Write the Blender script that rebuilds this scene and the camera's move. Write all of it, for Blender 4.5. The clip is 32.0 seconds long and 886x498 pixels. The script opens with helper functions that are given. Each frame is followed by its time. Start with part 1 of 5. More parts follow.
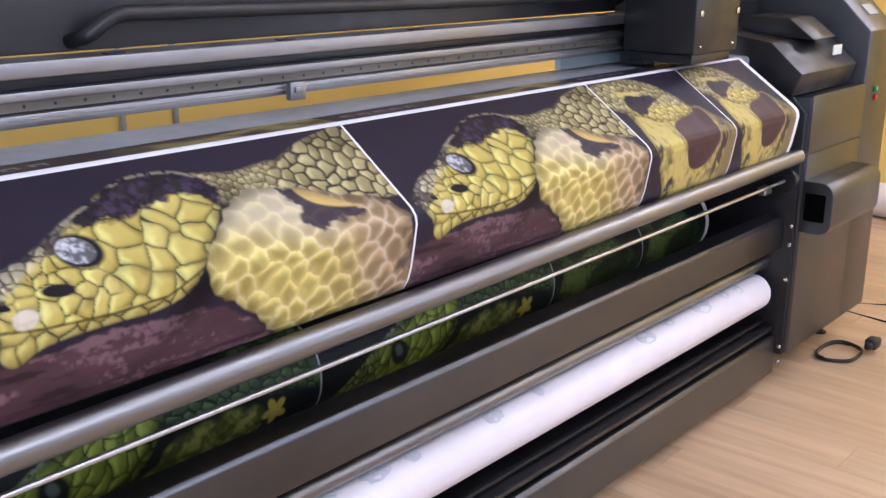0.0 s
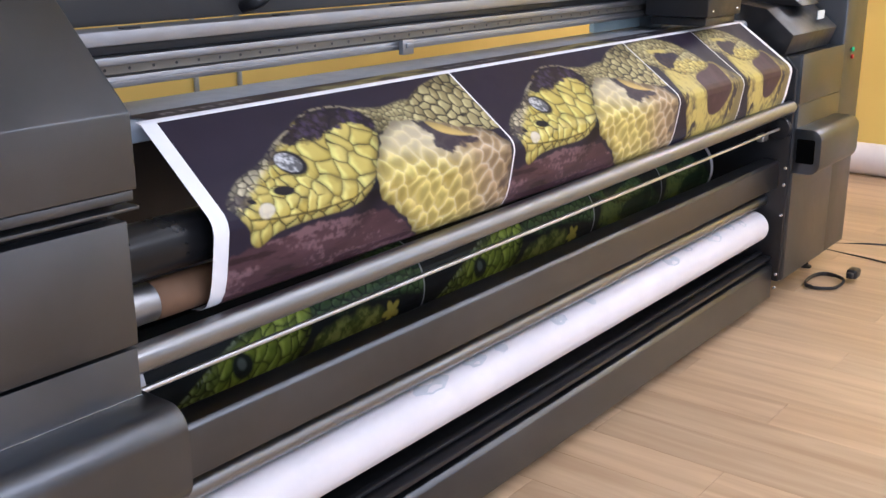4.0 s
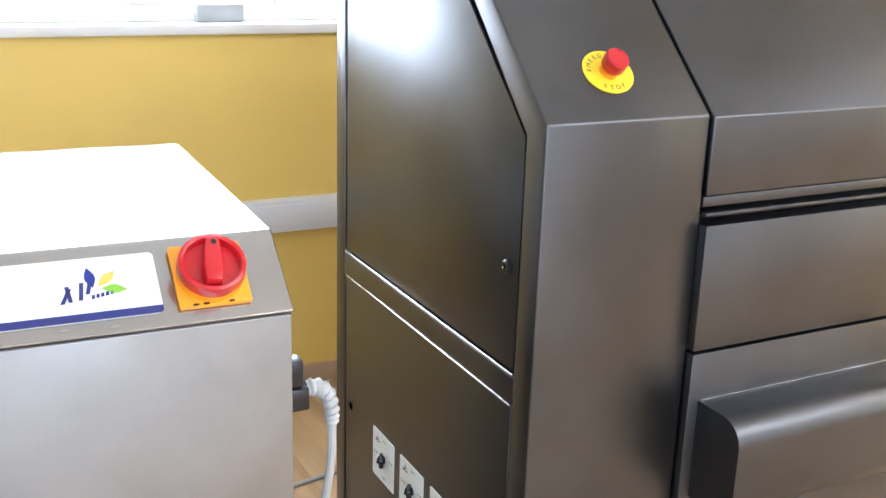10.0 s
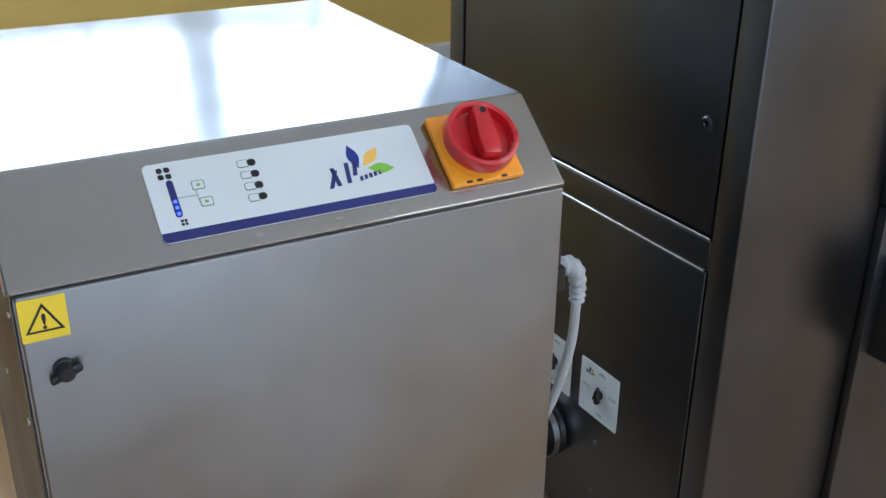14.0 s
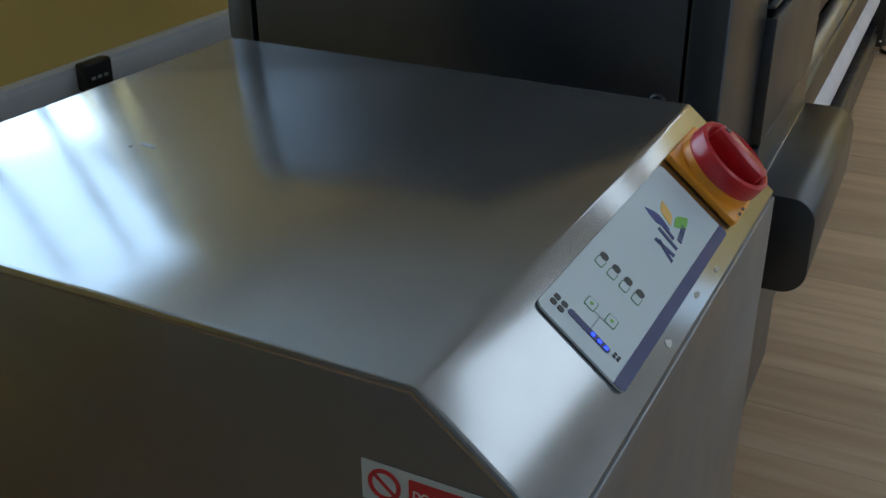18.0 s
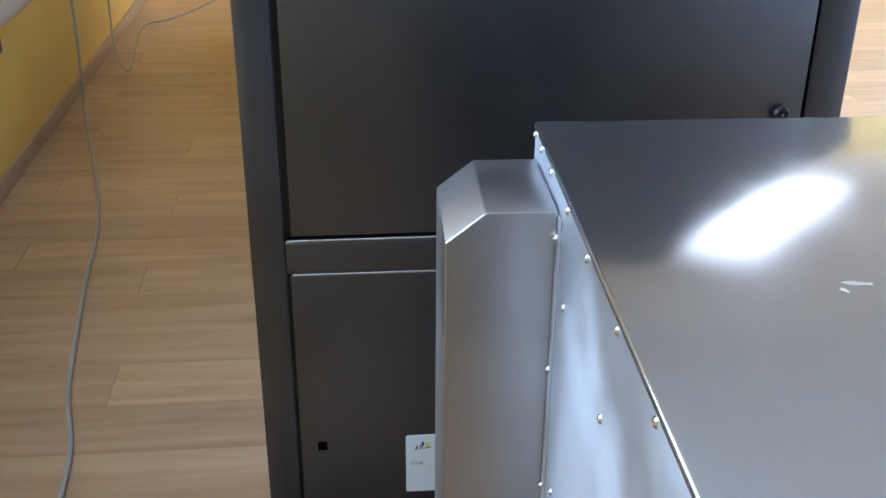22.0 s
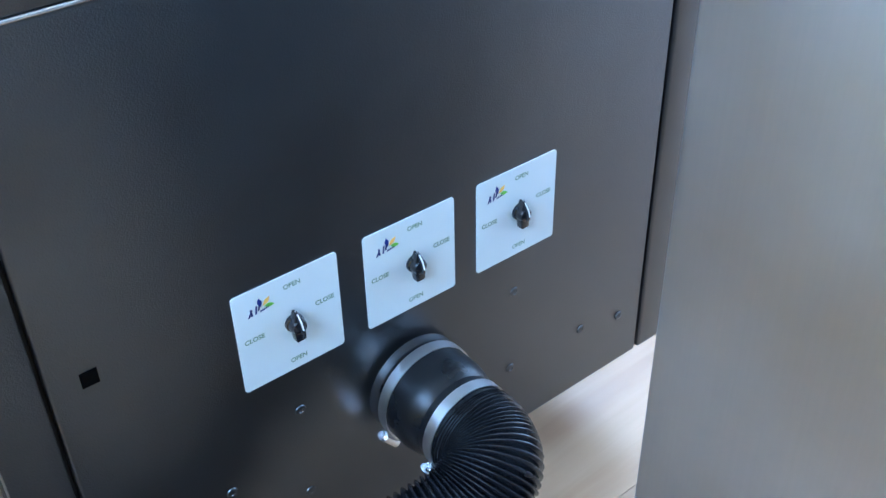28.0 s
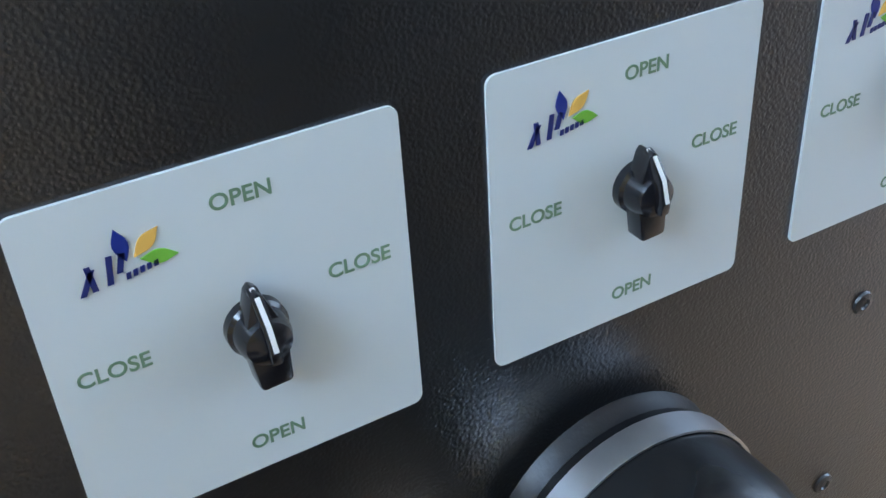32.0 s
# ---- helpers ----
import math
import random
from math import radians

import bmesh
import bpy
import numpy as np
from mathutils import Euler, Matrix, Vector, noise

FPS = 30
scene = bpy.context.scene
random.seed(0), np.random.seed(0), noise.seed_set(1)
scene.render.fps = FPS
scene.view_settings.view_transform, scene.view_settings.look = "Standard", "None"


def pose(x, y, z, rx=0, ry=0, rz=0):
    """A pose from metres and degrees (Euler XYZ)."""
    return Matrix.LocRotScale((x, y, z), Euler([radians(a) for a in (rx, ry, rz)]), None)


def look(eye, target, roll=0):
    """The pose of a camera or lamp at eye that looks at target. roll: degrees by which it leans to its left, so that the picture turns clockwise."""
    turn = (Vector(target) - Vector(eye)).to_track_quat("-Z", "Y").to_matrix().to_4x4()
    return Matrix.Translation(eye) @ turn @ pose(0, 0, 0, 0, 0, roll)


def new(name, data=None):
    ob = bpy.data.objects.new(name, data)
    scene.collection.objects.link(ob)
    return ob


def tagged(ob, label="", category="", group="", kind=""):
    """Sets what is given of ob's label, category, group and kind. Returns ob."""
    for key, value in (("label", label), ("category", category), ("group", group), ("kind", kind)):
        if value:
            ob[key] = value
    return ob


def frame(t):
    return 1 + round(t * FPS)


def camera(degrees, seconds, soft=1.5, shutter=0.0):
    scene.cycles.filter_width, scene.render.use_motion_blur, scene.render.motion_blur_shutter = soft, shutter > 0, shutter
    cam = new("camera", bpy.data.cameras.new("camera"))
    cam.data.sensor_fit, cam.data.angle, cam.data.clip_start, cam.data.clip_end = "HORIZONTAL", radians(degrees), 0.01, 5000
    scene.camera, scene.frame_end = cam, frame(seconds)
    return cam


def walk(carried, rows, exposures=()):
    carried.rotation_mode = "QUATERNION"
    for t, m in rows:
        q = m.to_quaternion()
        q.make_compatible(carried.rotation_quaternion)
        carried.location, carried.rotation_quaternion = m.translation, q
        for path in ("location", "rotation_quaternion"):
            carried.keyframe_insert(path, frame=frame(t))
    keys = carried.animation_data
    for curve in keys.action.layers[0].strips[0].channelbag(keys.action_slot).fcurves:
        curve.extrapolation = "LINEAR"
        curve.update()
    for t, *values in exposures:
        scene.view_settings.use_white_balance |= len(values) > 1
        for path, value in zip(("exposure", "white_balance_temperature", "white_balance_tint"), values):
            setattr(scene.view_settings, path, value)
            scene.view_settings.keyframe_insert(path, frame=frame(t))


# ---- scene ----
# auto exposure and white balance of the filming camera: seconds, stops, kelvin, tint
EXPOSURES = [(0.0, -0.08, 5350, 23), (2.0, -0.02, 5400, 19), (3.0, 0.03, 5400, 17), (4.0, -0.07, 5400, 18), (7.0, 0.12, 5300, 19), (9.0, 0.85, 5750, 13), (10.5, 0.27, 6000, 13), (12.0, -0.6, 5600, 10), (13.0, -0.42, 5450, 10), (16.0, -1.0, 5100, 8),
             (17.0, -1.97, 4750, -3), (17.6, -2.05, 4850, -3), (18.2, -1.5, 5150, 5), (19.0, -0.35, 5350, 10), (20.0, 0.08, 5450, 10), (21.0, 0.1, 5250, 10), (22.0, 0.03, 5050, 11), (23.0, 0.5, 4750, 9), (25.0, 0.78, 4600, 8),
             (28.0, 0.88, 4250, 6), (29.0, 0.9, 4350, 6), (30.0, 0.82, 5050, 9), (32.0, 0.45, 5050, 8)]
cam = camera(46.0, 32.0, soft=1.5, shutter=0.0)
PATH = [
    (0, (0.524, -1.380, 1.565), (1.838, -0.255, 1.066), 0.4),
    (0.5, (0.449, -1.349, 1.558), (1.750, -0.212, 1.055), 0.8),
    (1, (0.316, -1.321, 1.563), (1.663, -0.238, 1.060), 0.4),
    (1.5, (0.215, -1.317, 1.545), (1.591, -0.285, 1.013), -1.0),
    (2, (0.147, -1.370, 1.545), (1.543, -0.368, 1.009), -0.7),
    (2.5, (0.090, -1.460, 1.549), (1.483, -0.456, 1.011), -1.3),
    (3, (0.016, -1.512, 1.551), (1.406, -0.501, 1.017), -0.5),
    (3.5, (-0.047, -1.519, 1.554), (1.317, -0.472, 1.023), -0.1),
    (4, (-0.110, -1.464, 1.554), (1.246, -0.401, 1.032), -0.3),
    (4.5, (-0.195, -1.428, 1.559), (1.169, -0.371, 1.047), -0.7),
    (6.5, (-0.443, -1.413, 1.558), (0.917, -0.348, 1.053), -0.4),
    (7, (-0.501, -1.429, 1.568), (0.815, -0.315, 1.049), 0.1),
    (7.5, (-0.530, -1.419, 1.570), (0.739, -0.255, 1.046), 1.6),
    (8, (-0.583, -1.384, 1.553), (0.569, -0.105, 1.028), 1.2),
    (8.5, (-0.643, -1.327, 1.555), (0.422, 0.026, 1.029), 1.1),
    (9, (-0.712, -1.297, 1.550), (0.265, 0.125, 1.039), 0.9),
    (9.5, (-0.778, -1.291, 1.547), (0.103, 0.194, 1.040), 1.4),
    (10, (-0.816, -1.272, 1.545), (-0.030, 0.259, 1.018), 1.8),
    (10.5, (-0.853, -1.262, 1.540), (-0.120, 0.287, 0.990), 2.5),
    (11, (-0.890, -1.253, 1.534), (-0.221, 0.312, 0.948), 2.2),
    (11.5, (-0.920, -1.234, 1.530), (-0.265, 0.333, 0.933), 2.2),
    (12, (-0.948, -1.217, 1.529), (-0.289, 0.330, 0.887), 1.6),
    (12.5, (-0.973, -1.199, 1.527), (-0.307, 0.322, 0.832), 1.5),
    (13, (-0.998, -1.150, 1.517), (-0.241, 0.316, 0.797), 3.6),
    (13.5, (-1.030, -1.063, 1.517), (-0.286, 0.392, 0.762), 1.6),
    (15.5, (-1.305, -0.791, 1.486), (-0.174, 0.381, 0.720), -0.9),
    (16, (-1.357, -0.702, 1.487), (-0.229, 0.453, 0.690), -1.1),
    (16.5, (-1.354, -0.598, 1.482), (-0.188, 0.532, 0.704), -0.7),
    (17, (-1.334, -0.461, 1.524), (-0.116, 0.546, 0.662), 0.7),
    (17.5, (-1.349, -0.371, 1.511), (-0.050, 0.536, 0.656), 1.8),
    (18, (-1.440, -0.267, 1.506), (0.013, 0.442, 0.715), -0.1),
    (18.5, (-1.516, -0.151, 1.501), (0.028, 0.378, 0.743), 0.5),
    (19, (-1.508, -0.046, 1.488), (0.059, 0.430, 0.740), 2.8),
    (19.5, (-1.456, 0.077, 1.506), (0.086, 0.577, 0.723), -0.6),
    (20, (-1.403, 0.194, 1.500), (0.162, 0.612, 0.714), -0.6),
    (20.5, (-1.404, 0.322, 1.501), (0.210, 0.521, 0.729), -0.4),
    (21, (-1.459, 0.486, 1.525), (0.161, 0.454, 0.741), -0.1),
    (21.5, (-1.446, 0.584, 1.517), (0.176, 0.478, 0.745), 1.4),
    (22, (-1.357, 0.696, 1.508), (0.251, 0.543, 0.714), 0.5),
    (22.5, (-1.275, 0.787, 1.506), (0.333, 0.590, 0.720), -0.1),
    (23, (-1.243, 0.935, 1.507), (0.270, 0.410, 0.685), -0.2),
    (23.5, (-1.241, 1.084, 1.513), (0.209, 0.421, 0.677), -2.0),
    (24, (-1.209, 1.173, 1.502), (0.182, 0.421, 0.644), 0.9),
    (24.5, (-1.108, 1.169, 1.477), (0.196, 0.368, 0.530), -1.3),
    (25, (-1.031, 1.184, 1.467), (0.189, 0.319, 0.466), 0.2),
    (25.5, (-0.998, 1.233, 1.460), (0.148, 0.297, 0.434), 0.9),
    (27.5, (-0.737, 0.992, 1.148), (0.371, 0.044, 0.095), -0.3),
    (28, (-0.674, 0.917, 1.076), (0.470, 0.016, 0.017), -1.4),
    (28.5, (-0.613, 0.845, 1.007), (0.570, -0.011, -0.046), -2.7),
    (29, (-0.549, 0.782, 0.941), (0.670, -0.028, -0.107), -3.8),
    (29.5, (-0.464, 0.739, 0.874), (0.746, -0.046, -0.202), -3.9),
    (30, (-0.381, 0.703, 0.806), (0.836, -0.031, -0.298), -4.4),
    (30.5, (-0.320, 0.671, 0.745), (0.908, -0.050, -0.355), -4.9),
    (31, (-0.271, 0.646, 0.684), (0.982, -0.095, -0.375), -4.5),
    (31.5, (-0.243, 0.637, 0.645), (1.077, -0.056, -0.363), -5.1),
    (32, (-0.246, 0.631, 0.636), (1.088, -0.076, -0.345), -3.9),
]
walk(cam, [(t, look(eye, target, roll)) for t, eye, target, roll in PATH], EXPOSURES)

# ---- world and light ----
world = bpy.data.worlds.new("sky")
scene.world = world
world.use_nodes = True
wn, wl = world.node_tree.nodes, world.node_tree.links
sky = wn.new("ShaderNodeTexSky")
sky.sky_type, sky.sun_disc, sky.sun_elevation, sky.sun_rotation = "NISHITA", False, radians(40), radians(20)
wn["Background"].inputs["Strength"].default_value = 0.1
wl.new(sky.outputs[0], wn["Background"].inputs[0])


def area_lamp(name, m, sx, sy, watts, color):
    data = bpy.data.lights.new(name, "AREA")
    data.shape, data.size, data.size_y, data.energy, data.color = "RECTANGLE", sx, sy, watts, color
    ob = new(name, data)
    ob.matrix_world = m
    return ob


# daylight by the back window, and by assumed shop windows, unseen behind the camera
area_lamp("window_daylight_back_low", look((-0.2, 2.16, 1.50), (-0.2, 0, 1.4)), 2.06, 0.42, 31, (0.84, 0.93, 1.0))
area_lamp("window_daylight_back_high", look((-0.2, 2.16, 2.28), (-0.2, 0, 1.6)), 2.06, 1.08, 35, (0.74, 0.88, 1.0))
area_lamp("unseen_daylight_front", look((-1.00, -4.05, 1.80), (-1.00, 0, 1.2)), 3.5, 2.5, 78, (0.84, 0.93, 1.0))
# unseen source, placed for the highlight along the steel tube
area_lamp("unseen_daylight_front_right", look((6.2, -4.05, 1.85), (6.2, 0, 1.85)), 1.6, 2.3, 36, (0.90, 0.96, 1.0))
# unseen ceiling lights: long and wide set from mirrored patches, rear added as fill
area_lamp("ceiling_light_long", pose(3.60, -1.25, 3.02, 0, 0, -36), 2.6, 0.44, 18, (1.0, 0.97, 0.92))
area_lamp("added_wall_fill", pose(6.55, -1.50, 3.02, 0, 0, 90), 2.2, 0.30, 62, (1.0, 0.97, 0.92))
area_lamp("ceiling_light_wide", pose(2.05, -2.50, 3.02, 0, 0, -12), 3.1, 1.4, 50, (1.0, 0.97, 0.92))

# ---- materials ----


def nodes_of(name):
    m = bpy.data.materials.new(name)
    m.use_nodes = True
    return m, m.node_tree.nodes, m.node_tree.links, m.node_tree.nodes["Principled BSDF"]


def math_node(nt, op, a, b=None, c=None, clamp=False):
    n = nt.nodes.new("ShaderNodeMath")
    n.operation, n.use_clamp = op, clamp
    for i, v in enumerate((a, b, c)):
        if v is None:
            continue
        if isinstance(v, (int, float)):
            n.inputs[i].default_value = v
        else:
            nt.links.new(v, n.inputs[i])
    return n.outputs[0]


def mix_colour(nt, fac, a, b):
    n = nt.nodes.new("ShaderNodeMix")
    n.data_type = "RGBA"
    for i, v in ((0, fac), (6, a), (7, b)):
        if isinstance(v, (int, float)):
            n.inputs[i].default_value = v
        elif isinstance(v, tuple):
            n.inputs[i].default_value = (*v, 1)
        else:
            nt.links.new(v, n.inputs[i])
    return n.outputs[2]


def noise_of(nt, scale, detail=4.0, stretch=(1, 1, 1), coords="Object", rough=0.55):
    tc = nt.nodes.new("ShaderNodeTexCoord")
    mp = nt.nodes.new("ShaderNodeMapping")
    mp.inputs["Scale"].default_value = stretch
    nt.links.new(tc.outputs[coords], mp.inputs[0])
    n = nt.nodes.new("ShaderNodeTexNoise")
    n.inputs["Scale"].default_value, n.inputs["Detail"].default_value, n.inputs["Roughness"].default_value = scale, detail, rough
    nt.links.new(mp.outputs[0], n.inputs["Vector"])
    return n.outputs["Fac"]


def remap(nt, v, a, b, c, d):
    n = nt.nodes.new("ShaderNodeMapRange")
    for i, x in enumerate((a, b, c, d)):
        n.inputs[i + 1].default_value = x
    nt.links.new(v, n.inputs[0])
    return n.outputs[0]


def bump_of(nt, height, strength, distance, bsdf):
    n = nt.nodes.new("ShaderNodeBump")
    n.inputs["Strength"].default_value, n.inputs["Distance"].default_value = strength, distance
    nt.links.new(height, n.inputs["Height"])
    nt.links.new(n.outputs[0], bsdf.inputs["Normal"])


def plain(name, colour, rough=0.5, metal=0.0, vary=0.12, scale=6.0, grain=0.0, grain_scale=300.0, coat=0.0):
    m, n, l, b = nodes_of(name)
    nt = m.node_tree
    big = noise_of(nt, scale, 5.0)
    dark = tuple(c * (1 - vary) for c in colour)
    light = tuple(min(1, c * (1 + vary)) for c in colour)
    l.new(mix_colour(nt, remap(nt, big, 0.3, 0.7, 0, 1), dark, light), b.inputs["Base Color"])
    l.new(remap(nt, noise_of(nt, scale * 3.3, 4.0), 0.3, 0.7, max(0.03, rough * 0.82), min(1, rough * 1.18)), b.inputs["Roughness"])
    b.inputs["Metallic"].default_value = metal
    b.inputs["Coat Weight"].default_value = coat
    if grain:
        bump_of(nt, noise_of(nt, grain_scale, 2.0), grain, 0.001, b)
    return m


def brushed(name, colour, rough, stretch, blotch=0.35, warp=0.0, haze=0.0):
    """Brushed sheet steel: fine lines along one way, smears of handling at a larger scale."""
    m, n, l, b = nodes_of(name)
    nt = m.node_tree
    lines = noise_of(nt, 26.0, 6.0, stretch)
    smear = noise_of(nt, 5.0, 5.0)
    wipe = noise_of(nt, 17.0, 4.0)
    fac = math_node(nt, "ADD", math_node(nt, "MULTIPLY", lines, 0.12), math_node(nt, "ADD", math_node(nt, "MULTIPLY", smear, 0.55), math_node(nt, "MULTIPLY", wipe, 0.33)))
    l.new(mix_colour(nt, remap(nt, fac, 0.35, 0.65, 0, 1), tuple(c * 0.9 for c in colour), tuple(min(1, c * 1.08) for c in colour)), b.inputs["Base Color"])
    l.new(remap(nt, smear, 0.3, 0.72, rough * (1 - blotch), rough * (1 + blotch)), b.inputs["Roughness"])
    b.inputs["Metallic"].default_value = 1.0
    bump_of(nt, lines, 0.012, 0.0004, b)
    if warp:
        wave = n.new("ShaderNodeBump")
        wave.inputs["Strength"].default_value, wave.inputs["Distance"].default_value = 1.0, warp
        l.new(noise_of(nt, 3.2, 1.0), wave.inputs["Height"])
        l.new(wave.outputs[0], b.inputs["Normal"].links[0].from_node.inputs["Normal"])
    if haze:
        dull, mix = n.new("ShaderNodeBsdfPrincipled"), n.new("ShaderNodeMixShader")
        dull.inputs["Metallic"].default_value, dull.inputs["Roughness"].default_value = 1.0, 0.46
        l.new(b.inputs["Base Color"].links[0].from_socket, dull.inputs["Base Color"])
        l.new(remap(nt, smear, 0.3, 0.7, haze * 0.92, haze * 1.08), mix.inputs[0])
        l.new(b.outputs[0], mix.inputs[1])
        l.new(dull.outputs[0], mix.inputs[2])
        l.new(mix.outputs[0], n["Material Output"].inputs["Surface"])
    return m


def hammered(name, colour, rough, metal):
    """Dark metallic powder coat with a fine leathery relief."""
    m, n, l, b = nodes_of(name)
    nt = m.node_tree
    tc = n.new("ShaderNodeTexCoord")
    vo = n.new("ShaderNodeTexVoronoi")
    vo.feature, vo.inputs["Scale"].default_value = "SMOOTH_F1", 760.0
    l.new(tc.outputs["Object"], vo.inputs["Vector"])
    fine = noise_of(nt, 650.0, 2.0)
    big = noise_of(nt, 4.0, 5.0)
    l.new(mix_colour(nt, remap(nt, big, 0.3, 0.7, 0, 1), tuple(c * 0.86 for c in colour), tuple(c * 1.12 for c in colour)), b.inputs["Base Color"])
    l.new(remap(nt, big, 0.3, 0.7, rough * 0.85, rough * 1.15), b.inputs["Roughness"])
    b.inputs["Metallic"].default_value = metal
    h = math_node(nt, "ADD", vo.outputs["Distance"], math_node(nt, "MULTIPLY", fine, 0.8))
    bump_of(nt, h, 0.5, 0.0004, b)
    return m


def wood_floor():
    m, n, l, b = nodes_of("oak_laminate")
    nt = m.node_tree
    info = n.new("ShaderNodeObjectInfo")
    tc = n.new("ShaderNodeTexCoord")
    comb = n.new("ShaderNodeCombineXYZ")
    l.new(math_node(nt, "MULTIPLY", info.outputs["Random"], 37.0), comb.inputs[0])
    l.new(math_node(nt, "MULTIPLY", info.outputs["Random"], 91.0), comb.inputs[1])
    add = n.new("ShaderNodeVectorMath")
    l.new(tc.outputs["Object"], add.inputs[0])
    l.new(comb.outputs[0], add.inputs[1])

    def layer(scale, stretch, detail, dist=0.0):
        mp = n.new("ShaderNodeMapping")
        mp.inputs["Scale"].default_value = stretch
        l.new(add.outputs[0], mp.inputs[0])
        t = n.new("ShaderNodeTexNoise")
        t.inputs["Scale"].default_value, t.inputs["Detail"].default_value, t.inputs["Distortion"].default_value = scale, detail, dist
        l.new(mp.outputs[0], t.inputs["Vector"])
        return t.outputs["Fac"]

    rings = layer(3.4, (5.0, 0.35, 1), 5.0, 0.6)
    pores = layer(60.0, (3.0, 0.12, 1), 3.0)
    tone = mix_colour(nt, remap(nt, rings, 0.34, 0.68, 0, 1), (0.46, 0.300, 0.170), (0.61, 0.435, 0.268))
    tone = mix_colour(nt, remap(nt, pores, 0.55, 0.8, 0, 0.2), tone, (0.37, 0.24, 0.145))
    per = n.new("ShaderNodeHueSaturation")
    l.new(remap(nt, info.outputs["Random"], 0, 1, 0.84, 1.1), per.inputs["Value"])
    l.new(tone, per.inputs["Color"])
    l.new(per.outputs[0], b.inputs["Base Color"])
    l.new(remap(nt, rings, 0.3, 0.7, 0.33, 0.46), b.inputs["Roughness"])
    bump_of(nt, pores, 0.08, 0.0005, b)
    return m


def glow(name, colour, strength):
    m, n, l, b = nodes_of(name)
    b.inputs["Base Color"].default_value = (0, 0, 0, 1)
    b.inputs["Emission Color"].default_value = (*colour, 1)
    b.inputs["Emission Strength"].default_value = strength
    return m


def inked(name):
    """Printed film: the picture is carried by the sheet's own ink colours."""
    m, n, l, b = nodes_of(name)
    nt = m.node_tree
    ink = n.new("ShaderNodeAttribute")
    ink.attribute_name = "ink"
    l.new(ink.outputs["Color"], b.inputs["Base Color"])
    l.new(remap(nt, noise_of(nt, 9.0, 4.0), 0.3, 0.7, 0.34, 0.44), b.inputs["Roughness"])
    b.inputs["Specular IOR Level"].default_value = 0.13
    return m


PAINT = hammered("dark_hammered_paint", (0.111, 0.116, 0.126), 0.335, 0.97)
BLACK = plain("black_painted_metal", (0.012, 0.012, 0.014), 0.38, 0.0, 0.2, grain=0.15)
BLACK_PLASTIC = plain("black_plastic", (0.012, 0.012, 0.015), 0.36)
KNOB_BLACK = plain("glossy_black_knob", (0.010, 0.010, 0.013), 0.2, coat=0.2)
HOSE_BLACK = plain("glossy_black_hose", (0.012, 0.012, 0.014), 0.24, 0, 0.2)
# near-black without gloss: the darkness inside uncut openings is put into this colour
VOID = plain("dark_hole", (0.003, 0.003, 0.003), 0.95)
VOID.node_tree.nodes["Principled BSDF"].inputs["Specular IOR Level"].default_value = 0.0
RUBBER = plain("black_rubber", (0.008, 0.008, 0.009), 0.30, 0.0, 0.25, grain=0.1)
RUBBER.node_tree.nodes["Principled BSDF"].inputs["Specular IOR Level"].default_value = 0.3
STEEL_Z = brushed("brushed_steel_upright", (0.29, 0.29, 0.292), 0.46, (30, 30, 0.25), 0.36)
DUCT = brushed("satin_duct_steel", (0.44, 0.446, 0.46), 0.38, (20, 20, 0.4), 0.25)
STEEL_TOP = brushed("polished_steel_top", (0.42, 0.422, 0.425), 0.15, (0.25, 30, 30), 0.25, 0.003, 0.20)
ZINC = brushed("galvanised_back_sheet", (0.60, 0.63, 0.67), 0.50, (6, 6, 2))
TUBE = plain("satin_steel_tube", (0.25, 0.253, 0.26), 0.37, 1.0, 0.05, 1.5)
ALU = brushed("aluminium_rail", (0.33, 0.335, 0.35), 0.5, (0.2, 30, 30))
ROD_STEEL = plain("bright_steel_rod", (0.62, 0.63, 0.66), 0.38, 1.0, 0.05)
CLAMP_STEEL = plain("worm_clamp_steel", (0.72, 0.72, 0.73), 0.36, 1.0, 0.08, 40)
# bright metal for strips that carry edge highlights, and for the tray seam
BRIGHT_EDGE = plain("bright_edge_metal", (0.62, 0.63, 0.65), 0.22, 1.0, 0.06, 30)
CHROME = plain("bright_screw", (0.75, 0.75, 0.76), 0.18, 1.0, 0.05)
WHITE_FILM = plain("white_film", (0.80, 0.80, 0.84), 0.45, 0, 0.03)
PAPER = plain("white_paper_roll", (0.76, 0.72, 0.745), 0.5, 0, 0.05)
# colour of the reflections painted on the paper roll
PAPER_REFLECTION = plain("blue_grey_reflection", (0.56, 0.575, 0.62), 0.45, 0, 0.1, 30)
CARD = plain("brown_card_core", (0.16, 0.085, 0.045), 0.7, 0, 0.2)
YELLOW_WALL = plain("yellow_wall_paint", (0.89, 0.64, 0.17), 0.6, 0, 0.05, 1.2, 0.12, 220)
WHITE_PAINT = plain("white_paint", (0.8, 0.8, 0.78), 0.5, 0, 0.03)
TRUNK = plain("white_plastic_trunking", (0.78, 0.79, 0.82), 0.35, 0, 0.03)
SKIRTING = plain("wood_skirting", (0.50, 0.36, 0.24), 0.5, 0, 0.12)
LABEL_WHITE = plain("white_label", (0.70, 0.75, 0.76), 0.28, 0, 0.012, 2.0)
for lk in [k for k in LABEL_WHITE.node_tree.links if k.to_socket.name == "Roughness"]:
    LABEL_WHITE.node_tree.links.remove(lk)
LABEL_WHITE.node_tree.nodes["Principled BSDF"].inputs["Roughness"].default_value = 0.3
NAVY = plain("navy_print", (0.022, 0.03, 0.16), 0.35)
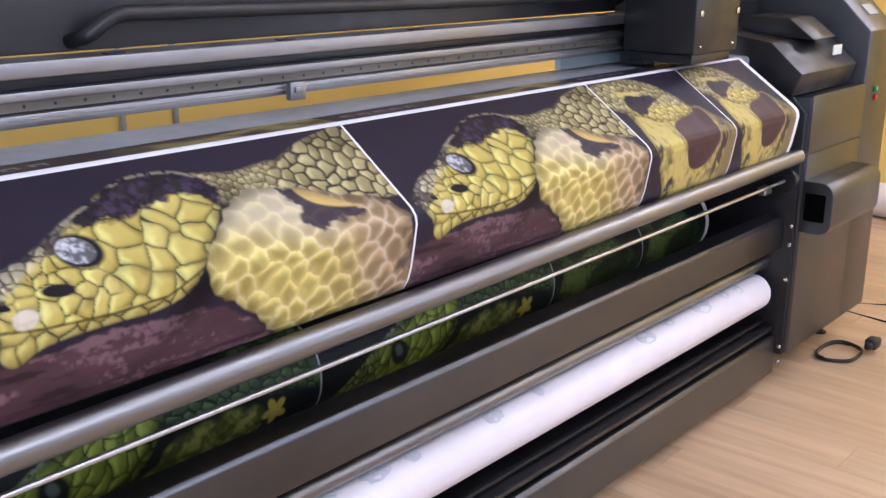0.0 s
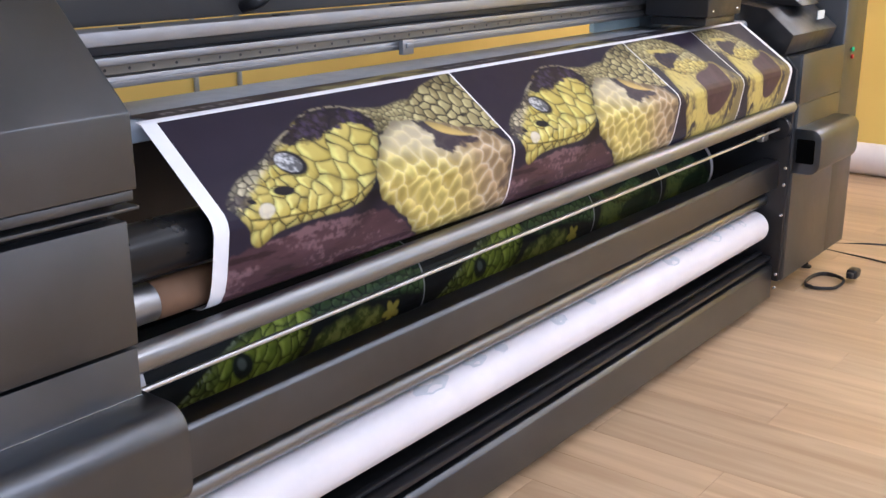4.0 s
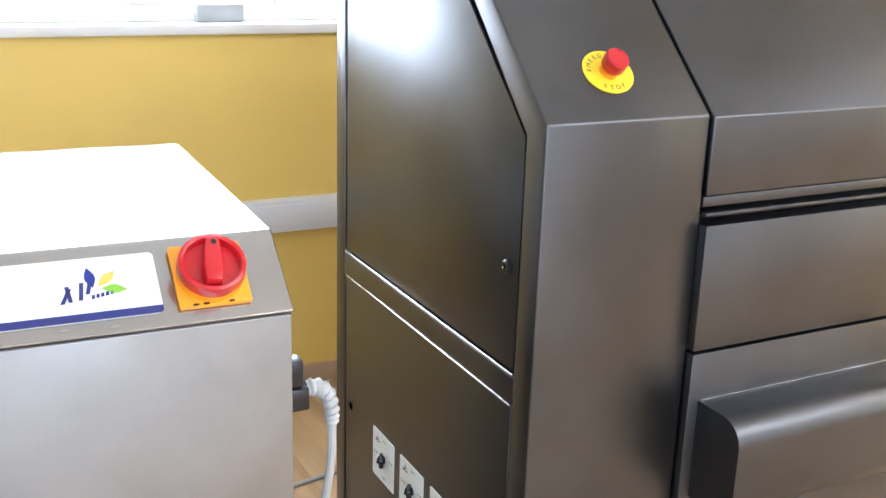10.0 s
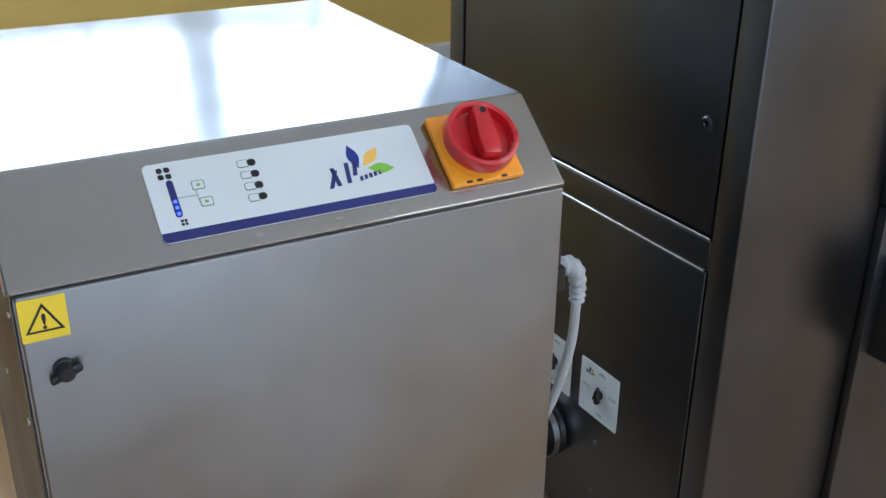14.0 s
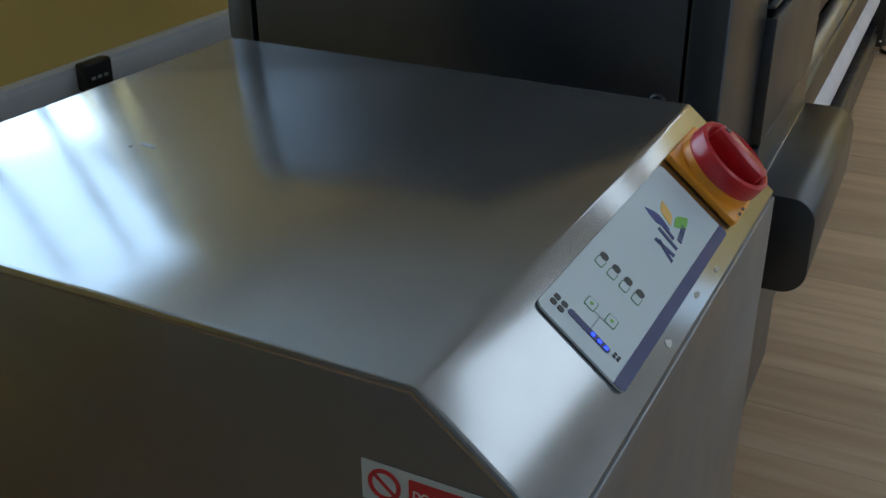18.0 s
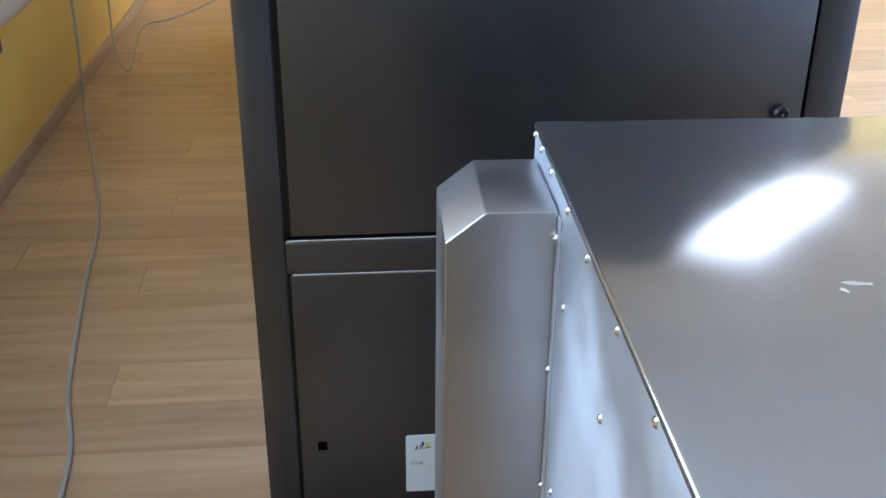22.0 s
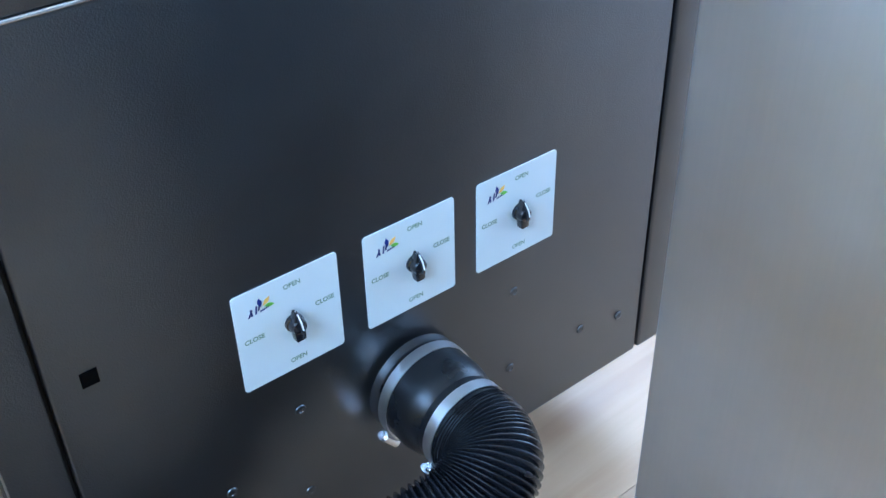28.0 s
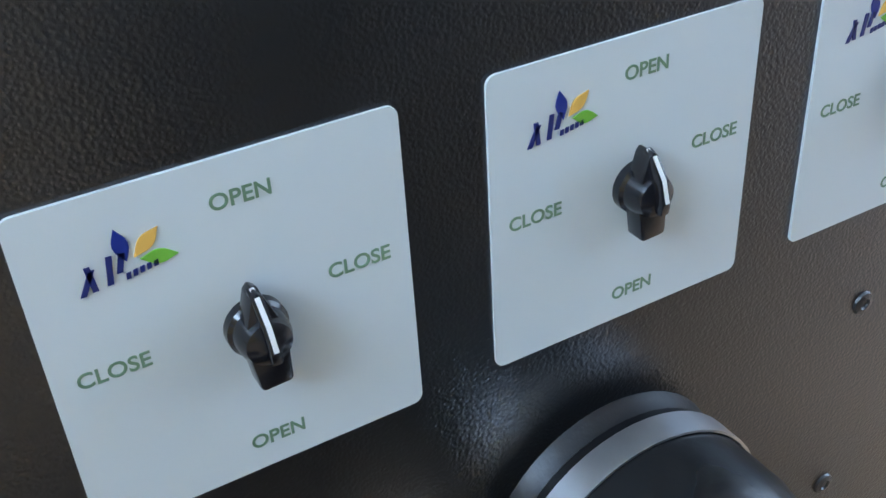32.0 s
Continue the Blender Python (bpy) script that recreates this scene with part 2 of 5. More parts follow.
GREEN_INK = plain("green_ink", (0.17, 0.265, 0.165), 0.4)
LEAF_GREEN = plain("leaf_green_print", (0.22, 0.50, 0.05), 0.35)
LEAF_DARK = plain("dark_leaf_print", (0.10, 0.26, 0.12), 0.35)
LEAF_YELLOW = plain("leaf_yellow_print", (0.82, 0.50, 0.10), 0.35)
LEAF_BLUE = plain("leaf_blue_print", (0.02, 0.035, 0.24), 0.35)
INK = plain("black_ink", (0.012, 0.012, 0.015), 0.35)
RED = plain("red_plastic", (0.55, 0.012, 0.02), 0.32, coat=0.2)
ORANGE = plain("orange_yellow_plastic", (0.90, 0.36, 0.015), 0.35)
SIGN_YELLOW = plain("yellow_sign", (0.88, 0.66, 0.03), 0.4)
SIGN_RED = plain("red_sign", (0.60, 0.03, 0.04), 0.35)
GREY_PLASTIC = plain("grey_conduit", (0.40, 0.42, 0.43), 0.4)
BLUE_GREY = plain("blue_grey_bracket", (0.36, 0.46, 0.48), 0.4)
GREY_PLATE = plain("grey_print_table", (0.30, 0.33, 0.38), 0.55)
WEST_PAINT = plain("pale_grey_wall_paint", (0.74, 0.745, 0.77), 0.7, 0, 0.06, 1.5, 0.1, 200)
UNSEEN_WALL = plain("unseen_wall_dim_grey", (0.36, 0.37, 0.39), 0.7, 0, 0.06, 1.5, 0.1, 200)
BLUE_LED = glow("blue_led", (0.05, 0.08, 1.0), 6.0)
GREEN_LAMP = plain("green_button", (0.03, 0.45, 0.16), 0.3)
OAK = wood_floor()
CEILING = plain("pale_ceiling", (0.82, 0.815, 0.80), 0.8, 0, 0.02)
DAY_BACK = glow("daylight_beyond_back_window", (0.84, 0.93, 1.0), 4.0)
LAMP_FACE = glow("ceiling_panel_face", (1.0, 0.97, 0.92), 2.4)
GUIDE = plain("bronze_grey_guide", (0.17, 0.155, 0.13), 0.42, 0.3, 0.15)
PALE_FILM = plain("pale_blue_film", (0.56, 0.66, 0.70), 0.45, 0, 0.04)
RAIL_BLUE = plain("blue_grey_rail", (0.19, 0.215, 0.25), 0.4, 0.5, 0.1)
DAY_FRONT = glow("daylight_beyond_assumed_front", (0.90, 0.96, 1.0), 0.8)
PRINT_INK = inked("printed_film")

# ---- mesh helpers ----
BASE = {}


def thing(name, at, label, category, group="", kind=""):
    ob = new(name)
    ob.location = at
    ob.empty_display_size = 0.1
    BASE[ob] = Vector(at)
    return tagged(ob, label, category, group, kind)


def part(name, bm, material, parent=None, label="", smooth=True):
    """Links a bmesh in world coordinates as one mesh under a thing or a part."""
    base = BASE.get(parent, Vector((0, 0, 0)))
    if base.length:
        bmesh.ops.translate(bm, verts=bm.verts[:], vec=-base)
    bmesh.ops.recalc_face_normals(bm, faces=bm.faces[:])
    me = bpy.data.meshes.new(name)
    bm.to_mesh(me)
    bm.free()
    me.materials.append(material)
    if smooth:
        me.set_sharp_from_angle(angle=radians(32))
        for p in me.polygons:
            p.use_smooth = True
    ob = new(name, me)
    if parent is not None:
        ob.parent = parent
        BASE[ob] = base
    return tagged(ob, label) if label else ob


def round_edges(bm, size, segments=2, angle=25):
    es = [e for e in bm.edges if len(e.link_faces) == 2 and e.calc_face_angle(0) > radians(angle)]
    bmesh.ops.bevel(bm, geom=es, offset=size, segments=segments, profile=0.5, affect="EDGES", clamp_overlap=True)
    return bm


def block(x0, x1, y0, y1, z0, z1, bevel=0.002, segments=2):
    bm = bmesh.new()
    bmesh.ops.create_cube(bm, size=1)
    for v in bm.verts:
        v.co = Vector((x0 if v.co.x < 0 else x1, y0 if v.co.y < 0 else y1, z0 if v.co.z < 0 else z1))
    return round_edges(bm, bevel, segments) if bevel else bm


def prism(points, axis, a, b, bevel=0.002, segments=2):
    """A closed outline in the two other axes, drawn out along axis from a to b."""
    bm = bmesh.new()
    put3 = {"x": lambda p, t: (t, p[0], p[1]), "y": lambda p, t: (p[0], t, p[1]), "z": lambda p, t: (p[0], p[1], t)}[axis]
    lo, hi = [bm.verts.new(put3(p, a)) for p in points], [bm.verts.new(put3(p, b)) for p in points]
    bm.faces.new(lo)
    bm.faces.new(hi[::-1])
    k = len(points)
    for i in range(k):
        bm.faces.new((lo[i], hi[i], hi[(i + 1) % k], lo[(i + 1) % k]))
    bmesh.ops.recalc_face_normals(bm, faces=bm.faces[:])
    return round_edges(bm, bevel, segments) if bevel else bm


def rod(p0, p1, r, seg=32, r2=None, bevel=0.0):
    p0, p1 = Vector(p0), Vector(p1)
    bm = bmesh.new()
    bmesh.ops.create_cone(bm, cap_ends=True, segments=seg, radius1=r, radius2=r if r2 is None else r2, depth=(p1 - p0).length)
    if bevel:
        round_edges(bm, bevel, 2, 60)
    bmesh.ops.transform(bm, matrix=Matrix.Translation((p0 + p1) / 2) @ (p1 - p0).to_track_quat("Z", "Y").to_matrix().to_4x4(), verts=bm.verts[:])
    return bm


def pipe(p0, p1, r_out, r_in, seg=40):
    """A hollow straight tube."""
    p0, p1 = Vector(p0), Vector(p1)
    m = Matrix.Translation(p0) @ (p1 - p0).to_track_quat("Z", "Y").to_matrix().to_4x4()
    h = (p1 - p0).length
    return lathe([(r_in, 0), (r_out, 0), (r_out, h), (r_in, h)], m, seg, closed=True)


def lathe(profile, m, seg=40, closed=False):
    """Turns (radius, height) pairs round z, then places the result by m."""
    bm = bmesh.new()
    rings = []
    for r, h in profile:
        if r < 1e-6:
            rings.append([bm.verts.new(m @ Vector((0, 0, h)))])
        else:
            rings.append([bm.verts.new(m @ Vector((r * math.cos(2 * math.pi * i / seg), r * math.sin(2 * math.pi * i / seg), h))) for i in range(seg)])
    pairs = list(zip(rings, rings[1:])) + ([(rings[-1], rings[0])] if closed else [])
    for a, b in pairs:
        for i in range(seg):
            q = [a[i % len(a)], a[(i + 1) % len(a)], b[(i + 1) % len(b)], b[i % len(b)]]
            q = list(dict.fromkeys(q))
            if len(q) > 2:
                bm.faces.new(q)
    return bm


def smooth_path(points, steps):
    pts = [Vector(p) for p in points]
    pts = [2 * pts[0] - pts[1], *pts, 2 * pts[-1] - pts[-2]]
    out = []
    for i in range(1, len(pts) - 2):
        a, b, c, d = pts[i - 1 : i + 3]
        for s in range(steps):
            t = s / steps
            out.append(0.5 * (2 * b + (c - a) * t + (2 * a - 5 * b + 4 * c - d) * t * t + (3 * b - a - 3 * c + d) * t**3))
    return [*out, pts[-2]]


def sweep(points, radius, seg=12):
    """A tube along a line; radius is a number or a function of the running number."""
    bm = bmesh.new()
    rings, up = [], None
    for i, p in enumerate(points):
        d = (points[min(i + 1, len(points) - 1)] - points[max(i - 1, 0)]).normalized()
        side = (up if up is not None else (Vector((0, 0, 1)) if abs(d.z) < 0.9 else Vector((1, 0, 0))))
        u = (side - side.dot(d) * d).normalized()
        up = u
        w = d.cross(u)
        r = radius(i) if callable(radius) else radius
        rings.append([bm.verts.new(p + r * (math.cos(2 * math.pi * k / seg) * u + math.sin(2 * math.pi * k / seg) * w)) for k in range(seg)])
    for a, b in zip(rings, rings[1:]):
        for k in range(seg):
            bm.faces.new((a[k], a[(k + 1) % seg], b[(k + 1) % seg], b[k]))
    bm.faces.new(rings[0])
    bm.faces.new(rings[-1][::-1])
    return bm


def on_plane(origin, right, up):
    """The pose whose x runs along right, y along up and z out of the face."""
    r, u = Vector(right).normalized(), Vector(up).normalized()
    n = r.cross(u)
    return Matrix(((r.x, u.x, n.x, origin[0]), (r.y, u.y, n.y, origin[1]), (r.z, u.z, n.z, origin[2]), (0, 0, 0, 1)))


def rounded_outline(w, h, r, k=5):
    out = []
    for cx, cy, a0 in ((w / 2 - r, h / 2 - r, 0), (-w / 2 + r, h / 2 - r, 90), (-w / 2 + r, -h / 2 + r, 180), (w / 2 - r, -h / 2 + r, 270)):
        out += [(cx + r * math.cos(radians(a0 + 90 * i / k)), cy + r * math.sin(radians(a0 + 90 * i / k))) for i in range(k + 1)]
    return out


def flat(outline, m, z0, z1, bevel=0.0):
    """An outline laid on the face m, from z0 to z1 above it."""
    bm = prism(outline, "z", z0, z1, bevel)
    bmesh.ops.transform(bm, matrix=m, verts=bm.verts[:])
    return bm


def merge(*many):
    bm = bmesh.new()
    for other in many:
        me = bpy.data.meshes.new("tmp")
        other.to_mesh(me)
        other.free()
        bm.from_mesh(me)
        bpy.data.meshes.remove(me)
    return bm


def shifted(outline, dx, dy, s=1.0, turn=0.0):
    c, n = math.cos(radians(turn)) * s, math.sin(radians(turn)) * s
    return [(x * c - y * n + dx, x * n + y * c + dy) for x, y in outline]


LEAF = [(0.5 * math.sin(math.pi * i / 8) ** 1.2 * 0.42, i / 8) for i in range(9)] + [(-0.5 * math.sin(math.pi * i / 8) ** 1.2 * 0.42, i / 8) for i in range(7, 0, -1)]


def lettering(text, size, m, z, material, parent, thick=0.0002, bold=0.0):
    """Raised print in the built-in font, centred on m."""
    cu = bpy.data.curves.new("lettering", "FONT")
    cu.body, cu.size, cu.align_x, cu.align_y, cu.extrude, cu.offset = text, size, "CENTER", "CENTER", thick, bold
    tmp = new("lettering_source", cu)
    bpy.context.view_layer.update()
    me = bpy.data.meshes.new_from_object(tmp)
    bpy.data.objects.remove(tmp)
    bm = bmesh.new()
    bm.from_mesh(me)
    bpy.data.meshes.remove(me)
    bmesh.ops.transform(bm, matrix=m @ Matrix.Translation((0, 0, z)), verts=bm.verts[:])
    return part("lettering", bm, material, parent, smooth=False)


def emblem(m, size, parent):
    """The maker's mark as plain shapes: three leaves over short slanted bars."""
    blue, yellow, green = shifted(LEAF, -0.1 * size, 0.05 * size, 0.62 * size, 8), shifted(LEAF, 0.02 * size, 0.08 * size, 0.62 * size, -48), shifted(LEAF, 0.10 * size, 0.02 * size, 0.62 * size, -100)
    part("blue_leaf", flat(blue, m, 0, 0.0004), LEAF_BLUE, parent, smooth=False)
    part("yellow_leaf", flat(yellow, m, 0, 0.0004), LEAF_YELLOW, parent, smooth=False)
    part("green_leaf", flat(green, m, 0, 0.0004), LEAF_GREEN, parent, smooth=False)
    bars = []
    for x, h, lean, dy in ((-0.86, 0.42, 0.20, -0.12), (-0.66, 0.46, -0.06, -0.07), (-0.42, 0.50, 0.06, -0.02), (-0.24, 0.34, 0.08, 0.06)):
        bars.append(flat([(q[0] * size, q[1] * size) for q in ((x - 0.055, dy - h / 2), (x + 0.045, dy - h / 2), (x + lean + 0.055, dy + h / 2), (x + lean - 0.045, dy + h / 2))], m, 0, 0.0004))
    for k in range(5):
        x = -0.17 + 0.115 * k
        bars.append(flat([(q[0] * size, q[1] * size) for q in ((x, -0.27 + 0.02 * k), (x + 0.075, -0.26 + 0.02 * k), (x + 0.085, -0.15 + 0.02 * k), (x + 0.01, -0.16 + 0.02 * k))], m, 0, 0.0004))
    part("maker_mark", merge(*bars), NAVY, parent, smooth=False)


def screw(at, out, r, parent=None, group=""):
    """A domed screw head with a slot."""
    m = Matrix.Translation(at) @ Vector(out).to_track_quat("Z", "Y").to_matrix().to_4x4()
    bm = lathe([(r, 0), (r, r * 0.25), (r * 0.8, r * 0.55), (r * 0.45, r * 0.7), (r * 0.32, r * 0.45), (0, r * 0.42)], m, 14)
    return part("screw", bm, CHROME, parent)

# ---- the room ----
WX0, WX1, WY0, WY1, WZ = -3.6, 7.15, -4.2, 1.955, 3.1
WIN0, WIN1, SILL, HEAD = -1.25, 0.84, 1.245, 2.85


def wall_piece(name, pieces, material, label):
    bm = merge(*[block(*p, bevel=0) for p in pieces])
    return tagged(part(name, bm, material, smooth=False), label, "wall", kind="structure")


wall_piece("wall_north", [(WX0, WX1, WY1, WY1 + 0.2, 0, SILL), (WX0, WX1, WY1, WY1 + 0.2, HEAD, WZ), (WX0, WIN0, WY1, WY1 + 0.2, SILL, HEAD), (WIN1, WX1, WY1, WY1 + 0.2, SILL, HEAD)],
           YELLOW_WALL, "yellow painted plaster wall with a window")
wall_piece("wall_east", [(WX1, WX1 + 0.2, WY0, WY1 + 0.2, 0, WZ)], YELLOW_WALL, "plain yellow painted plaster wall")
# unseen wall, kept mid-grey so the steel mirrors a dim side of the room
wall_piece("wall_west", [(WX0 - 0.2, WX0, WY0, WY1 + 0.2, 0, WZ)], UNSEEN_WALL, "unseen mid-grey wall standing for a dim room")
# unseen wall; its two shop windows are added to let front daylight in
wall_piece("wall_south", [(WX0, WX1, WY0 - 0.2, WY0, 0, 0.5), (WX0, WX1, WY0 - 0.2, WY0, 3.05, WZ), (WX0, -2.80, WY0 - 0.2, WY0, 0.5, 3.05), (0.80, 5.35, WY0 - 0.2, WY0, 0.5, 3.05), (7.05, WX1, WY0 - 0.2, WY0, 0.5, 3.05)],
           WEST_PAINT, "unseen pale grey wall with two assumed shop windows")
tagged(part("ceiling", block(WX0 - 0.2, WX1 + 0.2, WY0 - 0.2, WY1 + 0.2, WZ, WZ + 0.15, bevel=0), CEILING), "flat white ceiling", "ceiling", kind="structure")
tagged(part("backdrop", block(-4.5, 4.0, 3.6, 3.62, 0.2, 4.2, bevel=0), DAY_BACK), "bright daylight beyond the back window", "backdrop", kind="structure")
tagged(part("backdrop", block(-4.0, 8.0, -5.6, -5.58, 0.0, 4.2, bevel=0), DAY_FRONT), "bright daylight beyond the assumed shop windows", "backdrop", kind="structure")

# the first fitting is added, only to brighten the yellow wall
for cx, cy, ang, ll, ww, what in ((6.55, -1.50, 90, 2.2, 0.30, "unseen long narrow white ceiling light"), (3.60, -1.25, -36, 2.6, 0.44, "unseen long narrow white ceiling light"), (2.05, -2.50, -12, 3.1, 1.4, "wide white ceiling light panel")):
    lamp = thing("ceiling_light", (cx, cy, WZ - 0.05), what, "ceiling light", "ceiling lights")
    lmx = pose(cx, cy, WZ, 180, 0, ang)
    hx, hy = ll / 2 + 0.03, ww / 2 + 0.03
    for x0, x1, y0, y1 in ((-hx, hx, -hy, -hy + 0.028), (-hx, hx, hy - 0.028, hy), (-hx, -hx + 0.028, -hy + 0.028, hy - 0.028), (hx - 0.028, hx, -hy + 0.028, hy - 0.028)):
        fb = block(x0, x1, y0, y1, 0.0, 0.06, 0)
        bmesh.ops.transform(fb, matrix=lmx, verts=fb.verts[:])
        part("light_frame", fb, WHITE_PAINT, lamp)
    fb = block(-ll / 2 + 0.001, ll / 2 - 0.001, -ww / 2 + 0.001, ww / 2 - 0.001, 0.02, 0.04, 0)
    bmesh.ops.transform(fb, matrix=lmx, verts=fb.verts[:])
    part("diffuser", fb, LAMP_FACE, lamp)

# window in the back wall: white frame, sill, mullions
window = thing("window_1", (-0.2, WY1, SILL), "wide white framed window above the yellow wall", "window", kind="structure")
part("window_sill", block(WIN0 - 0.03, WIN1 + 0.03, WY1 - 0.035, WY1 + 0.19, SILL - 0.028, SILL + 0.004, 0.006), WHITE_PAINT, window)
for a, b, c, d in ((WIN0, WIN1, SILL + 0.004, SILL + 0.055), (WIN0, WIN1, HEAD - 0.05, HEAD)):
    part("window_frame", block(a, b, WY1 + 0.07, WY1 + 0.12, c, d, 0.004), WHITE_PAINT, window)
for x, w in ((WIN0 + 0.03, 0.06), (-0.80, 0.035), (-0.51, 0.03), (-0.165, 0.135), (0.25, 0.025), (0.55, 0.025), (WIN1 - 0.03, 0.06)):
    part("mullion", block(x - w / 2, x + w / 2, WY1 + 0.075, WY1 + 0.115, SILL + 0.055, HEAD - 0.05, 0.004), WHITE_PAINT, window)
part("window_latch", block(-0.02, 0.13, WY1 + 0.02, WY1 + 0.06, SILL + 0.004, SILL + 0.06, 0.008), GREY_PLASTIC, window)

# cable trunking and skirting
trunk = thing("cable_trunking", (0, WY1, 0.52), "white plastic cable trunking on the yellow wall", "trunking", kind="structure")
part("trunking_body", block(WX0, WX1, WY1 - 0.045, WY1 - 0.001, 0.572, 0.682, 0.006), TRUNK, trunk)
part("trunking_lid", block(WX0, WX1, WY1 - 0.05, WY1 - 0.044, 0.588, 0.666, 0.002), TRUNK, trunk)
tagged(part("baseboard", block(WX0, WX1, WY1 - 0.016, WY1 - 0.001, 0.0, 0.07, 0.004), SKIRTING), "light wooden skirting along the yellow wall", "skirting", kind="structure")
for x in (2.62, 2.85):
    wc = thing("wall_conduit", (x, WY1 - 0.01, 0.66), "thin grey conduit running up the yellow wall", "conduit", "conduits on the wall", kind="structure")
    part("conduit_tube", rod((x, WY1 - 0.012, 0.683), (x, WY1 - 0.012, 1.55), 0.011, 12), GREY_PLASTIC, wc)
for cx in (0.715, 2.20):
    sock = thing("wall_socket", (cx, WY1 - 0.05, 0.53), "black double power socket on the white trunking", "socket", "sockets on the trunking")
    for z0, z1 in ((0.612, 0.694), (0.526, 0.607)):
        part("socket_block", block(cx - 0.055, cx + 0.055, WY1 - 0.092, WY1 - 0.051, z0, z1, 0.01, 3), BLACK_PLASTIC, sock)
    part("back_box", block(cx - 0.062, cx + 0.050, WY1 - 0.0505, WY1 - 0.001, 0.520, 0.5715, 0.004), TRUNK, sock, "white plastic back box")
    for i in range(3):
        part("plug_pin", block(cx - 0.035 + 0.025 * i, cx - 0.02 + 0.025 * i, WY1 - 0.094, WY1 - 0.091, 0.645, 0.653, 0.0), GREY_PLASTIC, sock)

# floor planks: laid across, each one a piece
floor = tagged(part("floor", block(WX0, WX1, WY0, WY1, -0.05, -0.006, bevel=0), BLACK, smooth=False), "light oak laminate floor of long planks", "floor", kind="structure")

# ---- wide format printer ----
printer = thing("wide_format_printer", (2.45, 0.42, 0.0), "wide dark metallic textile printer with printed media on rollers", "printer")
Y1, Z0, ZF, SL = 0.843, 0.13, 1.276, 0.34
TOPZ = ZF + SL * 0.965
END_PROFILE = [(0, Z0), (0, ZF), (SL, TOPZ), (Y1, TOPZ), (Y1, Z0)]
INNER_PROFILE = [(0.003, Z0 + 0.001), (0.003, ZF - 0.002), (SL, TOPZ - 0.004), (Y1 - 0.001, TOPZ - 0.004), (Y1 - 0.001, Z0 + 0.001)]


def end_column(x0, x1, name, label):
    return part(name, prism(INNER_PROFILE, "x", x0, x1, 0), PAINT, printer, label)


end_column(0.016, 0.306, "left_column", "dark end column with a sloping top")
# frame round the doors of the left end
part("front_skin", prism([(0.0, Z0), (0.0, ZF), (SL, TOPZ), (SL + 0.06, TOPZ), (0.055, 1.252), (0.055, Z0)], "x", 0.0, 0.306, 0.004, 3), PAINT, printer, "folded front sheet of the end column")
part("door_frame", prism([(0.795, Z0), (0.795, TOPZ), (Y1, TOPZ), (Y1, Z0)], "x", 0.0, 0.0165, 0.0012), PAINT, printer)
part("door_frame", prism([(0.0551, 0.805), (0.0551, 0.855), (0.7949, 0.855), (0.7949, 0.805)], "x", 0.0, 0.0165, 0.003, 3), PAINT, printer)
# black backing sheet: the shade inside the door gaps is put into its colour
part("door_gap_backing", prism([(0.058, Z0 + 0.001), (0.058, 1.25), (SL + 0.06, TOPZ - 0.002), (0.794, TOPZ - 0.002), (0.794, Z0 + 0.001)], "x", 0.0155, 0.0175, 0), BLACK, printer)
upper = part("upper_door", prism([(0.060, 0.865), (0.060, 1.250), (SL + 0.056, 1.250 + 0.322), (0.7845, 1.572), (0.7845, 0.865)], "x", 0.001, 0.006, 0.001), PAINT, printer, "upper dark metal service door with a lock")
lower = part("lower_door", prism([(0.060, Z0), (0.060, 0.8005), (0.790, 0.8005), (0.790, Z0)], "x", 0.0012, 0.012, 0.003, 3), PAINT, printer, "lower dark metal service door with valve plates")
# strips added to hold the highlight that runs along the painted door edges
for z, y0, y1 in ((0.8556, 0.060, 0.792), (0.8008, 0.064, 0.786)):
    part("highlight_strip", block(-0.0008, 0.010, y0, y1, z - 0.0004, z + 0.0040, 0.0030, 4), BRIGHT_EDGE, printer, "added bright strip carrying the edge highlight")
lk = Matrix.Translation((0.001, 0.090, 1.034)) @ Vector((-1, 0, 0)).to_track_quat("Z", "Y").to_matrix().to_4x4()
part("lock", lathe([(0.012, 0), (0.012, 0.005), (0.009, 0.008), (0.006, 0.008), (0.005, 0.004), (0, 0.004)], lk, 24), BLACK_PLASTIC, upper, "small round black lock")
part("lock_pin", rod((-0.009, 0.090, 1.034), (-0.002, 0.090, 1.034), 0.0028, 4), CHROME, upper)
part("square_hole", block(-0.0002, 0.004, 0.748, 0.763, 0.489, 0.504, 0), VOID, lower, "small square black hole")
for y, z in ((0.57, 0.341), (0.656, 0.283), (0.571, 0.223), (0.288, 0.23), (0.285, 0.344), (0.17, 0.225), (0.10, 0.21)):
    m = Matrix.Translation((0.0012, y, z)) @ Vector((-1, 0, 0)).to_track_quat("Z", "Y").to_matrix().to_4x4()
    part("rivet", lathe([(0.0062, 0), (0.0055, 0.0012), (0.003, 0.0018), (0.0022, 0.0008), (0, 0.0008)], m, 14), PAINT, lower)

# hose socket of the lower door
HY, HZ = 0.430, 0.296
hm = Matrix.Translation((0.0012, HY, HZ)) @ Vector((-1, 0, 0)).to_track_quat("Z", "Y").to_matrix().to_4x4()
part("hose_socket", lathe([(0.0585, 0), (0.0575, 0.003), (0.055, 0.008), (0.054, 0.045), (0.046, 0.045), (0.046, 0.0)], hm, 48), BLACK, printer, "black round air outlet")

